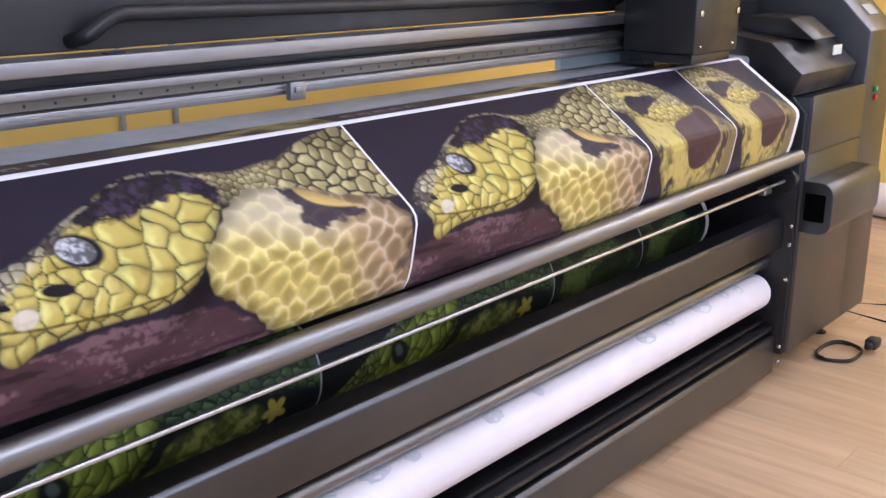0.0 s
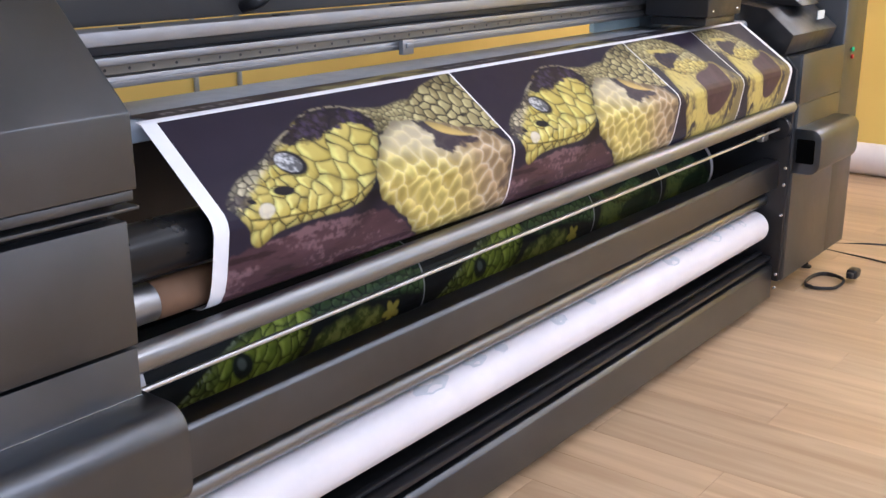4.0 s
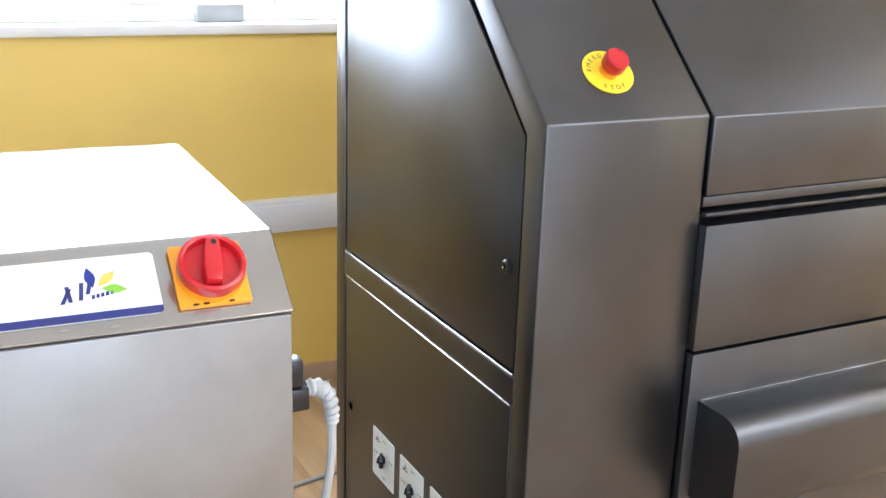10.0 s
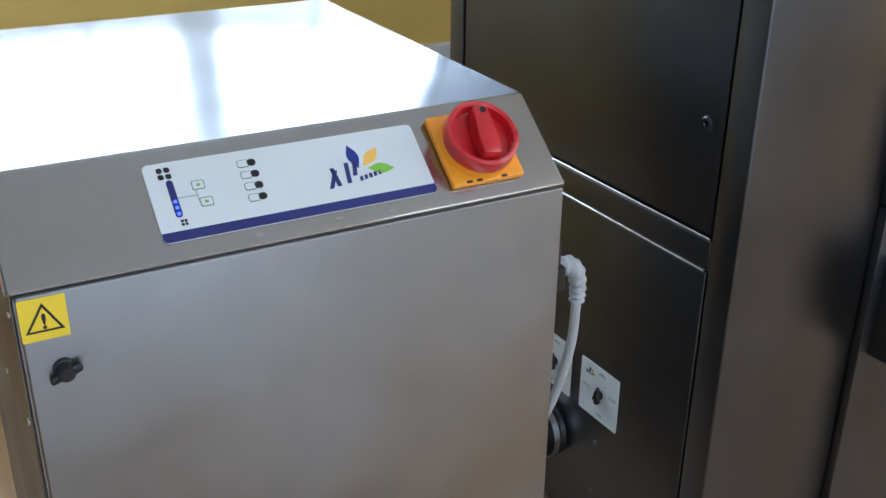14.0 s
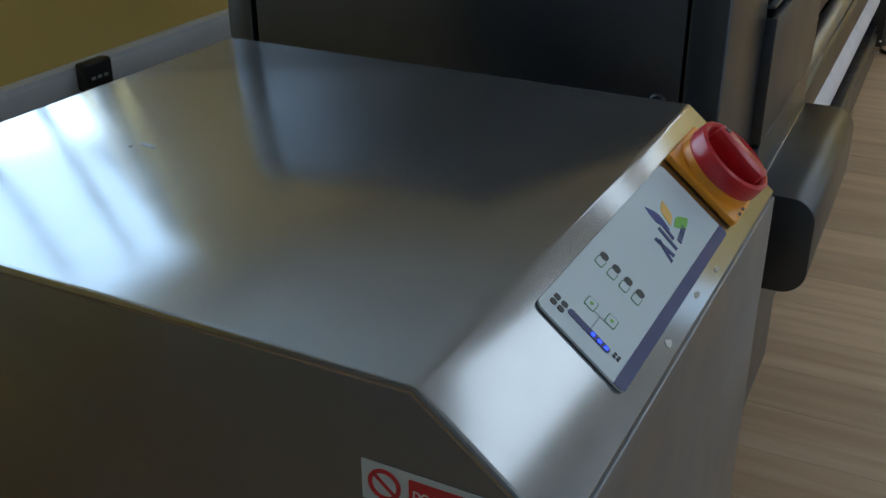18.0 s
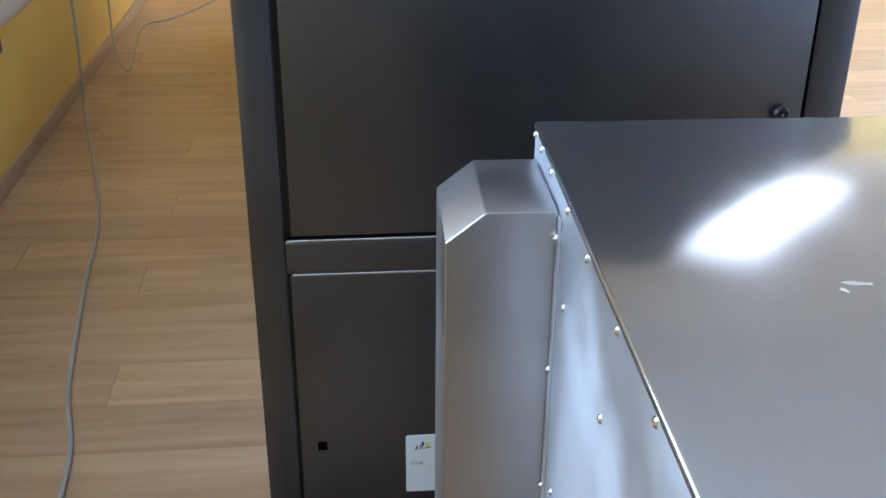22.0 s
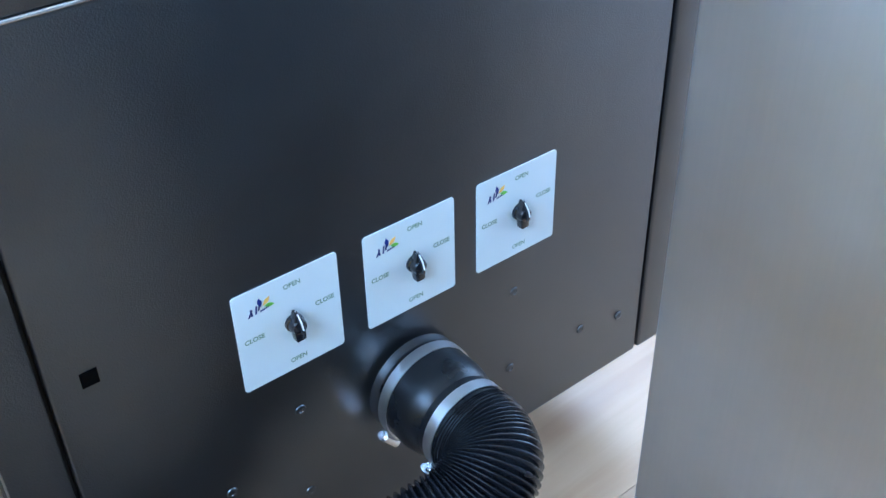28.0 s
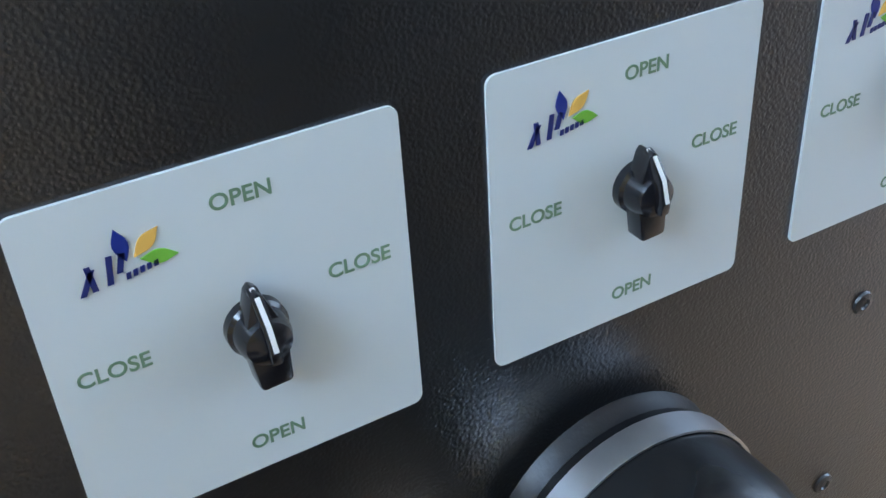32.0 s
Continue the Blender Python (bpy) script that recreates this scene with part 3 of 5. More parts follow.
# valve plates with pointer knobs
PW, PP, PY, PZ = 0.1115, 0.1414, 0.6238, 0.509
for i in range(3):
    yc, zc = PY - PP * i - PW / 2, PZ - PW / 2
    m = on_plane((0.0012, yc, zc), (0, -1, 0), (0, 0, 1))
    vp = part("valve_plate", flat(rounded_outline(PW, PW, 0.0036), m, 0, 0.0012, 0.0), LABEL_WHITE, printer, "white square valve plate with green lettering", smooth=False)
    for text, dx, dy in (("OPEN", 0.006, 0.0425), ("CLOSE", 0.0385, 0.008), ("OPEN", 0.004, -0.0445), ("CLOSE", -0.0385, 0.001)):
        lettering(text, 0.0071, m @ Matrix.Translation((dx, dy, 0)), 0.0013, GREEN_INK, vp, 0.0001, 0.00012)
    emblem(m @ Matrix.Translation((-0.026, 0.033, 0.0013)), 0.017, vp)
    km = m @ Matrix.Translation((0.003, 0.0, 0.0012)) @ pose(0, 0, 0, 0, 0, 3) @ Matrix.Scale(0.84, 4)
    skirt = lathe([(0.0115, 0), (0.0115, 0.004), (0.0102, 0.0055), (0.0098, 0.011), (0.0085, 0.0145), (0.005, 0.0165), (0, 0.017)], km, 36)
    body = flat([(-0.0062, -0.0195), (-0.0048, -0.0205), (0.0048, -0.0205), (0.0062, -0.0195), (0.0074, -0.004), (0.0058, 0.008), (0.0022, 0.0185), (0.0, 0.0205), (-0.0022, 0.0185), (-0.0058, 0.008), (-0.0074, -0.004)], km, 0.003, 0.0125, 0.0014)
    prof = [(0.0205, 0.0075), (0.0185, 0.0125), (0.010, 0.0185), (0.0, 0.0208), (-0.006, 0.0195), (-0.006, 0.008), (0.010, 0.006)]
    ridge = prism(prof, "x", -0.0021, 0.0021, 0.0007)
    bmesh.ops.transform(ridge, matrix=km, verts=ridge.verts[:])
    knob = part("pointer_knob", merge(skirt, body, ridge), KNOB_BLACK, vp, "black pointer knob with a white line")
    line = prism([(0.0203, 0.0082), (0.0186, 0.0128), (0.0102, 0.0189), (0.0005, 0.0212), (0.0005, 0.0207), (0.0100, 0.0183), (0.0183, 0.0122)], "x", -0.0009, 0.0009, 0)
    bmesh.ops.transform(line, matrix=km, verts=line.verts[:])
    part("white_line", line, WHITE_PAINT, vp, smooth=False)

# emergency stop on the slope of the left column
slope = Vector((0, SL, TOPZ - ZF)).normalized()
em = on_plane(Vector((0.148, 0, ZF)) + slope * 0.092 + Vector((0, -slope.z, slope.y)) * 0.0006, (1, 0, 0), slope)
stop = part("emergency_stop", flat([(0.045 * math.cos(2 * math.pi * k / 40), 0.041 * math.sin(2 * math.pi * k / 40)) for k in range(40)], em, 0, 0.002), SIGN_YELLOW, printer, "yellow disc with a red emergency push button")
part("stop_collar", lathe([(0.0155, 0.002), (0.0155, 0.009), (0.012, 0.011), (0.012, 0.016)], em, 28), ORANGE, stop)
part("stop_button", lathe([(0.012, 0.012), (0.0185, 0.015), (0.0195, 0.018), (0.0195, 0.034), (0.0175, 0.037), (0, 0.038)], em, 32), RED, stop, "red push button")
for k, ch in enumerate("EMERGENCY"):
    a = 172 - k * 19
    lettering(ch, 0.0115, em @ pose(0.034 * math.cos(radians(a)), 0.031 * math.sin(radians(a)), 0, 0, 0, a - 90), 0.0021, INK, stop, 0.0001)
for k, ch in enumerate("STOP"):
    a = 240 + k * 20
    lettering(ch, 0.0115, em @ pose(0.034 * math.cos(radians(a)), 0.031 * math.sin(radians(a)), 0, 0, 0, a + 90), 0.0021, INK, stop, 0.0001)
lm = on_plane(Vector((0.135, 0, ZF)) + slope * 0.268 + Vector((0, -slope.z, slope.y)) * 0.0004, (1, 0, 0), slope)
part("white_label", flat(rounded_outline(0.115, 0.05, 0.004), lm, 0, 0.001), LABEL_WHITE, printer, "plain white label", smooth=False)

# front covers of the left cabinet
part("left_inner_body", prism([(0.03, Z0), (0.03, ZF - 0.05), (SL + 0.02, TOPZ - 0.03), (Y1 - 0.003, TOPZ - 0.03), (Y1 - 0.003, Z0)], "x", 0.3061, 0.876, 0), BLACK, printer)
part("upper_cover", prism([(-0.006, 1.145), (-0.006, ZF - 0.002), (SL - 0.006, TOPZ), (Y1 - 0.004, TOPZ), (Y1 - 0.004, TOPZ - 0.02), (SL + 0.01, TOPZ - 0.02), (0.024, ZF - 0.01), (0.024, 1.145)], "x", 0.3095, 0.918, 0.003, 3), PAINT, printer, "sloping upper front cover")
part("cover_lip", prism([(-0.002, 1.126), (-0.002, 1.1435), (0.022, 1.1435), (0.022, 1.126)], "x", 0.3075, 0.912, 0.002), PAINT, printer)
part("cover_lip", prism([(-0.012, 1.112), (-0.012, 1.118), (0.025, 1.118), (0.025, 1.112)], "x", 0.3075, 0.915, 0.001), PAINT, printer)
part("front_flap", prism([(-0.018, 0.879), (-0.018, 1.098), (0.018, 1.098), (0.018, 0.879)], "x", 0.3062, 0.884, 0.002), PAINT, printer, "smooth dark front flap")
part("lower_front", prism([(-0.016, 0.14), (-0.016, 0.872), (0.018, 0.872), (0.018, 0.14)], "x", 0.3085, 0.882, 0.002), PAINT, printer)


def tray(x0, x1, d, open_end=0):
    r = 0.045
    out = [(0.0, 0.785)]
    out += [(-d + r + r * math.cos(radians(a)), 0.785 - r + r * math.sin(radians(a))) for a in range(90, 181, 10)]
    out += [(-d + r + r * math.cos(radians(a)), 0.60 + r + r * math.sin(radians(a))) for a in range(180, 271, 10)]
    out += [(0.0, 0.60)]
    ob = part("front_tray", prism(out, "x", x0, x1, 0.002), PAINT, printer, "protruding rounded tray on the cabinet front")
    if open_end:
        part("tray_opening", prism(shifted(rounded_outline(0.074, 0.100, 0.008), -0.050, 0.694), "x", open_end - 0.0006, open_end + 0.004, 0), VOID, printer, "square black opening")
    return ob


tray(0.330, 0.893, 0.125)
part("tray_seam", block(0.332, 0.881, -0.0195, -0.0163, 0.7852, 0.7866, 0.0005), BRIGHT_EDGE, printer, "thin bright seam above the tray")

# rear of the left cabinet
part("rear_cover", prism([(Y1 - 0.0035, 0.10), (Y1 - 0.0035, TOPZ), (Y1 + 0.004, TOPZ), (Y1 + 0.004, 0.10)], "x", 0.356, 1.12, 0.003), PAINT, printer, "dark rear cover sheet")
part("rear_cover", prism([(Y1 - 0.0035, 0.08), (Y1 - 0.0035, TOPZ), (Y1 + 0.003, TOPZ), (Y1 + 0.003, 0.08)], "x", 0.02, 0.348, 0.003), PAINT, printer)

# right cabinet, open above the flap
X0, X1 = 4.09, 4.88
part("right_column", prism(END_PROFILE, "x", 4.60, X1, 0.006, 3), PAINT, printer, "dark end column with push buttons")
part("right_body", prism([(0.0, Z0), (0.0, 1.075), (Y1, 1.075), (Y1, Z0)], "x", X0, 4.598, 0.004), PAINT, printer)
part("right_flap", prism([(-0.005, 0.882), (-0.005, 1.082), (0.01, 1.082), (0.01, 0.882)], "x", X0 + 0.003, 4.60, 0.0025), PAINT, printer)
part("right_lower_front", prism([(-0.004, 0.14), (-0.004, 0.876), (0.01, 0.876), (0.01, 0.14)], "x", X0 + 0.003, 4.60, 0.0025), PAINT, printer)
tray(X0 - 0.005, 4.56, 0.112, X0 - 0.005)
part("side_plate", prism([(0.01, Z0), (0.01, 1.02), (0.18, 1.20), (0.80, 1.20), (0.80, Z0)], "x", X0 - 0.022, X0 - 0.001, 0.002), BLACK, printer, "black inner side plate")
part("service_station", prism([(0.05, 1.08), (0.02, 1.16), (0.14, 1.26), (0.42, 1.30), (0.42, 1.08)], "x", X0 - 0.06, 4.55, 0.006), BLACK, printer, "black capping station box")
part("station_lid", prism([(0.06, 1.262), (0.16, 1.335), (0.34, 1.335), (0.34, 1.262)], "x", X0 + 0.12, 4.42, 0.006), BLACK, printer)
part("station_label", block(4.36, 4.44, 0.045, 0.049, 1.20, 1.235, 0.0), LABEL_WHITE, printer)
part("recess_back", block(X0, 4.6, 0.46, 0.48, 1.08, TOPZ, 0), BLACK, printer)
part("green_button", rod((4.71, -0.002, 1.050), (4.71, -0.012, 1.050), 0.0105, 24, bevel=0.002), GREEN_LAMP, printer, "green push button")
part("red_button", rod((4.712, -0.002, 1.018), (4.712, -0.012, 1.018), 0.0095, 24, bevel=0.002), RED, printer, "red push button")
part("slope_plate", flat(rounded_outline(0.10, 0.05, 0.006), on_plane(Vector((4.76, 0, ZF)) + slope * 0.10 + Vector((0, -slope.z, slope.y)) * 0.0006, (1, 0, 0), slope), 0, 0.004), GREY_PLASTIC, printer)

# inner side of the left cabinet, frame and cross members
XA, XB = 0.878, X0 - 0.022
part("side_plate", block(XA, XA + 0.012, 0.03, 0.80, Z0, 1.20, 0.002), BLACK, printer)
part("cross_beam", prism([(0.045, 0.535), (0.045, 0.640), (0.055, 0.650), (0.12, 0.650), (0.12, 0.535)], "x", XA + 0.012, XB, 0.003), PAINT, printer, "dark flat cross beam")
part("drag_bar", rod((XA + 0.012, 0.105, 0.475), (XB, 0.105, 0.475), 0.024), TUBE, printer, "steel tube below the cross beam")
part("foot_beam", prism([(0.035, 0.055), (0.035, 0.190), (0.047, 0.202), (0.125, 0.202), (0.125, 0.055)], "x", XA + 0.012, XB, 0.004), PAINT, printer, "dark lower beam of the frame")
part("trough", prism([(0.045, 0.235), (0.075, 0.235), (0.115, 0.218), (0.36, 0.218), (0.36, 0.40), (0.37, 0.40), (0.37, 0.206), (0.11, 0.206), (0.07, 0.222), (0.045, 0.222)], "x", XA + 0.012, XB, 0.002), BLACK, printer, "black folded trough below the paper roll")
part("trough_rail", block(XA + 0.012, XB, 0.085, 0.105, 0.238, 0.250, 0.003), BLACK, printer)
part("back_panel", block(XA + 0.012, XB, 0.52, 0.535, 0.10, 1.165, 0), BLACK, printer)
part("front_tube", rod((0.845, 0.014, 0.8355), (XB - 0.02, 0.014, 0.8755), 0.0265, 40), TUBE, printer, "brushed steel tension tube")
part("thin_rod", rod((XA + 0.012, 0.050, 0.7555), (XB, 0.050, 0.7845), 0.0060, 20), ROD_STEEL, printer, "thin bright steel rod")
part("rod_hub", rod((XB - 0.03, 0.050, 0.7845), (XB, 0.050, 0.7845), 0.045, 32, bevel=0.004), BLACK, printer)
part("rod_clip", block(XB - 0.10, XB - 0.04, 0.085, 0.115, 0.735, 0.765, 0.006), CLAMP_STEEL, printer, "small bright rod clip")
part("media_roller", rod((XA + 0.012, 0.088, 1.005), (XB, 0.088, 1.005), 0.052, 48), RUBBER, printer, "black rubber media roller")
part("roller_hub", rod((XA + 0.012, 0.088, 1.005), (XA + 0.035, 0.088, 1.005), 0.03, 32), CHROME, printer)
for z in (0.16, 0.62, 0.42, 0.55, 0.10):
    screw((XB, 0.02, z), (-1, 0, 0), 0.008, printer)
for x, y in ((0.15, 0.12), (0.15, 0.72), (4.75, 0.12), (4.75, 0.72), (4.15, 0.2), (0.8, 0.2)):
    part("levelling_foot", lathe([(0.028, 0.0), (0.028, 0.008), (0.012, 0.014), (0.010, 0.135), (0, 0.135)], Matrix.Translation((x, y, 0)), 20), BLACK, printer)

# print table, gantry rails, carriage, lid
part("print_table", prism([(0.215, 1.17), (0.215, 1.200), (0.225, 1.2085), (0.46, 1.2085), (0.46, 1.17)], "x", XA + 0.012, XB, 0.006), GREY_PLATE, printer, "grey print table")
RX1 = 3.52
for y0, y1, z0, z1, m, nm in ((0.36, 0.44, 1.256, 1.279, ALU, "rail"), (0.355, 0.44, 1.302, 1.319, ALU, "rail"), (0.35, 0.44, 1.342, 1.371, ALU, "rail"), (0.385, 0.44, 1.279, 1.302, BLACK, "rail_groove"), (0.39, 0.44, 1.319, 1.342, BLACK, "rail_groove")):
    part(nm, block(XA + 0.013, RX1, y0, y1, z0, z1, 0.003), m, printer)
part("rail_lip", block(XA + 0.013, RX1, 0.352, 0.359, 1.266, 1.270, 0.0), ALU, printer)
part("guide_strip", block(XA + 0.02, RX1 - 0.01, 0.382, 0.3845, 1.281, 1.300, 0), GUIDE, printer, "bronze-grey guide strip with screw holes")
for k in range(42):
    part("guide_hole", rod((0.96 + 0.06 * k, 0.3835, 1.2905), (0.96 + 0.06 * k, 0.3812, 1.2905), 0.0035, 8), INK, printer)
for x in (1.2, 1.62, 2.04, 2.46, 2.88, 3.3):
    part("rail_slot", block(x - 0.02, x + 0.02, 0.36, 0.38, 1.3715, 1.374, 0), BLACK, printer)
part("rail_clip", merge(block(2.02, 2.065, 0.335, 0.352, 1.245, 1.285, 0.003), block(2.03, 2.055, 0.33, 0.336, 1.262, 1.275, 0.002)), ALU, printer, "small aluminium clip")
part("rail_bracket", prism([(RX1, 1.20), (RX1, 1.42), (RX1 + 0.07, 1.42), (RX1 + 0.07, 1.20)], "y", 0.34, 0.46, 0.003), ALU, printer)
part("gap_block", block(3.18, RX1, 0.43, 0.45, 1.212, 1.256, 0), BLUE_GREY, printer)
part("lid", prism([(0.455, 1.372), (0.47, 1.372), (0.53, 1.64), (0.51, 1.64)], "x", 0.88, 4.59, 0.003), BLACK, printer, "raised black lid over the print head")
handle = smooth_path([(1.585, 0.462, 1.39), (1.60, 0.42, 1.405), (1.66, 0.415, 1.438), (1.75, 0.415, 1.440), (2.1, 0.415, 1.436), (2.8, 0.415, 1.43), (3.45, 0.415, 1.43), (3.53, 0.465, 1.40)], 6)
part("lid_handle", sweep(handle, 0.016, 14), BLACK, printer, "long black grab handle")
CX0, CX1 = 3.39, 3.68
carriage = part("print_carriage", prism([(0.10, 1.262), (0.10, 1.56), (0.33, 1.60), (0.345, 1.60), (0.345, 1.262)], "x", CX0, CX1, 0.008), BLACK, printer, "black print head carriage")
part("carriage_shoe", block(CX0 + 0.02, CX1 - 0.02, 0.115, 0.33, 1.232, 1.261, 0.004), BLACK, carriage)
for x in (CX0 + 0.03, CX1 - 0.02):
    part("carriage_clip", block(x - 0.008, x + 0.008, 0.094, 0.1005, 1.375, 1.392, 0.002), CHROME, carriage)
for z in (1.285, 1.545):
    screw((CX0 + 0.04, 0.0995, z), (0, -1, 0), 0.005, carriage)
    screw((CX1 - 0.04, 0.0995, z), (0, -1, 0), 0.005, carriage)

# paper roll on the lower cradle
roll = thing("paper_roll", (2.45, 0.075, 0.30), "long white paper roll with blue-grey reflections painted on it", "paper roll")
RY, RZ, RR = 0.115, 0.366, 0.066
part("paper", pipe((1.02, RY, RZ), (XB - 0.05, RY, RZ), RR, 0.04), PAPER, roll)
part("core", pipe((0.87, RY, RZ), (XB - 0.02, RY, RZ), 0.0399, 0.034), CHROME, roll, "shiny metal core tube")
part("cradle_pin", rod((XA + 0.0125, RY, RZ), (0.99, RY, RZ), 0.033, 24), BLACK, roll)
# blue-grey reflections on the paper, laid on as irregular coloured patches
srng = random.Random(11)
for x, w in ((1.75, 0.16), (1.98, 0.10), (2.12, 0.06), (2.40, 0.09), (2.62, 0.05), (3.15, 0.10), (3.32, 0.07), (3.50, 0.13), (3.70, 0.06), (3.80, 0.05)):
    bm = bmesh.new()
    a0, a1 = radians(srng.uniform(62, 88)), radians(srng.uniform(118, 140))
    edge = [(x + w * (0.5 + (0.36 + 0.14 * srng.random()) * math.cos(k * math.pi / 8)), (a0 + a1) / 2 + (a1 - a0) * (0.38 + 0.12 * srng.random()) * math.sin(k * math.pi / 8)) for k in range(16)]
    bm.faces.new([bm.verts.new((px, RY - (RR + 0.0006) * -math.cos(pa), RZ + (RR + 0.0006) * math.sin(pa))) for px, pa in edge])
    bmesh.ops.poke(bm, faces=bm.faces[:])
    for v in bm.verts:
        k = (RR + 0.0007) / math.hypot(v.co.y - RY, v.co.z - RZ)
        v.co.y, v.co.z = RY + (v.co.y - RY) * k, RZ + (v.co.z - RZ) * k
    part("painted_reflection", bm, PAPER_REFLECTION, roll, "blue-grey reflection painted on the paper")

# take-up core behind the printed sheet
core = thing("media_core", (1.1, 0.085, 0.86), "brown cardboard core with a silver end sleeve", "media core")
part("sleeve", rod((XA + 0.0125, 0.085, 0.905), (0.985, 0.085, 0.905), 0.037, 36), ALU, core, "silver end sleeve")
part("card_tube", rod((0.9851, 0.085, 0.905), (XB - 0.1, 0.085, 0.905), 0.0375, 36), CARD, core)

# printed media: over the roller edge, down the front, and back below the tube
media = thing("printed_media", (2.48, 0.1, 0.90), "printed film with yellow scaly shapes in four panels", "printed media")
UPPER = [(0.285, 1.2125), (0.205, 1.2125)]
FRONT = [(0.205, 1.2125), (0.188, 1.2100)]
FRONT += [(0.188 - 0.163 * i / 6, 1.2100 - 0.139 * i / 6) for i in range(1, 7)]
FRONT += [(0.009, 1.057), (0.0, 1.043), (-0.003, 1.025), (0.004, 0.98), (0.013, 0.93), (0.022, 0.900), (0.036, 0.878), (0.052, 0.868), (0.08, 0.864)]
BACK = [(0.421 - 0.125 * math.cos(radians(a)), 0.597 + 0.125 * math.sin(radians(a))) for a in range(75, -76, -10)]


def drawn_in(x, run):
    """The film is drawn in slightly towards the print head."""
    return 1.072 + (x - 1.072) * (0.972 + 0.028 * min(1.0, run / 0.28))


def running(line):
    run = [0.0]
    for a, b in zip(line, line[1:]):
        run.append(run[-1] + math.dist(a, b))
    return run


def sheet(line, x0, x1, cols, drawn=True, start=0.0):
    """A thin folded sheet along x."""
    bm = bmesh.new()
    fit_x = drawn_in if drawn else (lambda x, r: x)
    grid = [[bm.verts.new((fit_x(x0 + (x1 - x0) * i / cols, start + r), y, z)) for i in range(cols + 1)] for (y, z), r in zip(line, running(line))]
    for k in range(len(line) - 1):
        for i in range(cols):
            bm.faces.new((grid[k][i], grid[k][i + 1], grid[k + 1][i + 1], grid[k + 1][i]))
    return bm


# the picture: soft shapes, scales and bark worked out over the sheet, in metres from the panel's corner
def chance(i, j, seed):
    return np.modf(np.abs(np.sin(i * 127.1 + j * 311.7 + seed * 74.7) * 43758.5453))[0]


def cloud(u, v, scale, octaves, seed, stretch=1.0):
    """Smooth value noise, 0 to 1."""
    out, amp, total = 0.0, 1.0, 0.0
    for o in range(octaves):
        p, q = u * scale * 2**o * stretch, v * scale * 2**o
        i, j = np.floor(p), np.floor(q)
        a, b = p - i, q - j
        a, b = a * a * (3 - 2 * a), b * b * (3 - 2 * b)
        n = (chance(i, j, seed + o) * (1 - a) + chance(i + 1, j, seed + o) * a) * (1 - b) + (chance(i, j + 1, seed + o) * (1 - a) + chance(i + 1, j + 1, seed + o) * a) * b
        out, total, amp = out + amp * n, total + amp, amp * 0.55
    return out / total


def scale_field(u, v, size, tall, angle, loose, seed):
    """Rows of scales: distance to the rim, a chance number for each scale, and the place on the scale."""
    c, k = math.cos(radians(angle)), math.sin(radians(angle))
    p, q = (u * c + v * k) / size, (v * c - u * k) / (size * tall)
    j0 = np.floor(q)
    first, second = np.full(u.shape, 9.0), np.full(u.shape, 9.0)
    num, dx, dy = np.zeros(u.shape), np.zeros(u.shape), np.zeros(u.shape)
    for dj in (-1, 0, 1):
        j = j0 + dj
        lead = 0.5 * np.mod(j, 2)
        i0 = np.floor(p - lead)
        for di in (-1, 0, 1):
            i = i0 + di
            x = i + 0.5 + lead + loose * (chance(i, j, seed) - 0.5) - p
            y = j + 0.5 + loose * (chance(i, j, seed + 5) - 0.5) - q
            d = np.sqrt(x * x + y * y)
            near = d < first
            second = np.where(near, first, np.minimum(second, d))
            num, dx, dy = np.where(near, chance(i, j, seed + 9), num), np.where(near, -x, dx), np.where(near, -y, dy)
            first = np.where(near, d, first)
    return second - first, num, dx, dy


def inside(u, v, pts, soft=0.004):
    """1 within a rounded outline, 0 outside it."""
    ring = [Vector((*p, 0)) for p in pts]
    k, curve = len(ring), []
    for i in range(k):
        a, b, c, d = (ring[(i + o) % k] for o in (-1, 0, 1, 2))
        for s in range(4):
            t = s / 4
            curve.append(0.5 * (2 * b + (c - a) * t + (2 * a - 5 * b + 4 * c - d) * t * t + (3 * b - a - 3 * c + d) * t**3))
    away, odd = np.full(u.shape, 9.0), np.zeros(u.shape, bool)
    for a, b in zip(curve, curve[1:] + curve[:1]):
        ex, ey = b.x - a.x, b.y - a.y
        t = np.clip(((u - a.x) * ex + (v - a.y) * ey) / (ex * ex + ey * ey + 1e-12), 0, 1)
        away = np.minimum(away, np.hypot(u - a.x - t * ex, v - a.y - t * ey))
        odd ^= ((a.y > v) != (b.y > v)) & (u < a.x + (v - a.y) * ex / (ey if abs(ey) > 1e-9 else 1e-9))
    return np.clip(0.5 + np.where(odd, away, -away) / soft, 0, 1)


def oval(u, v, cu, cv, a, b, deg, soft=0.12):
    c, k = math.cos(radians(deg)), math.sin(radians(deg))
    d = np.hypot(((u - cu) * c + (v - cv) * k) / a, ((v - cv) * c - (u - cu) * k) / b)
    return np.clip(0.5 + (1 - d) / soft, 0, 1)


def blend(under, over, mask):
    return under + (np.asarray(over) - under) * mask[..., None]


def ramp(x, a, b):
    t = np.clip((x - a) / (b - a), 0, 1)
    return t * t * (3 - 2 * t)


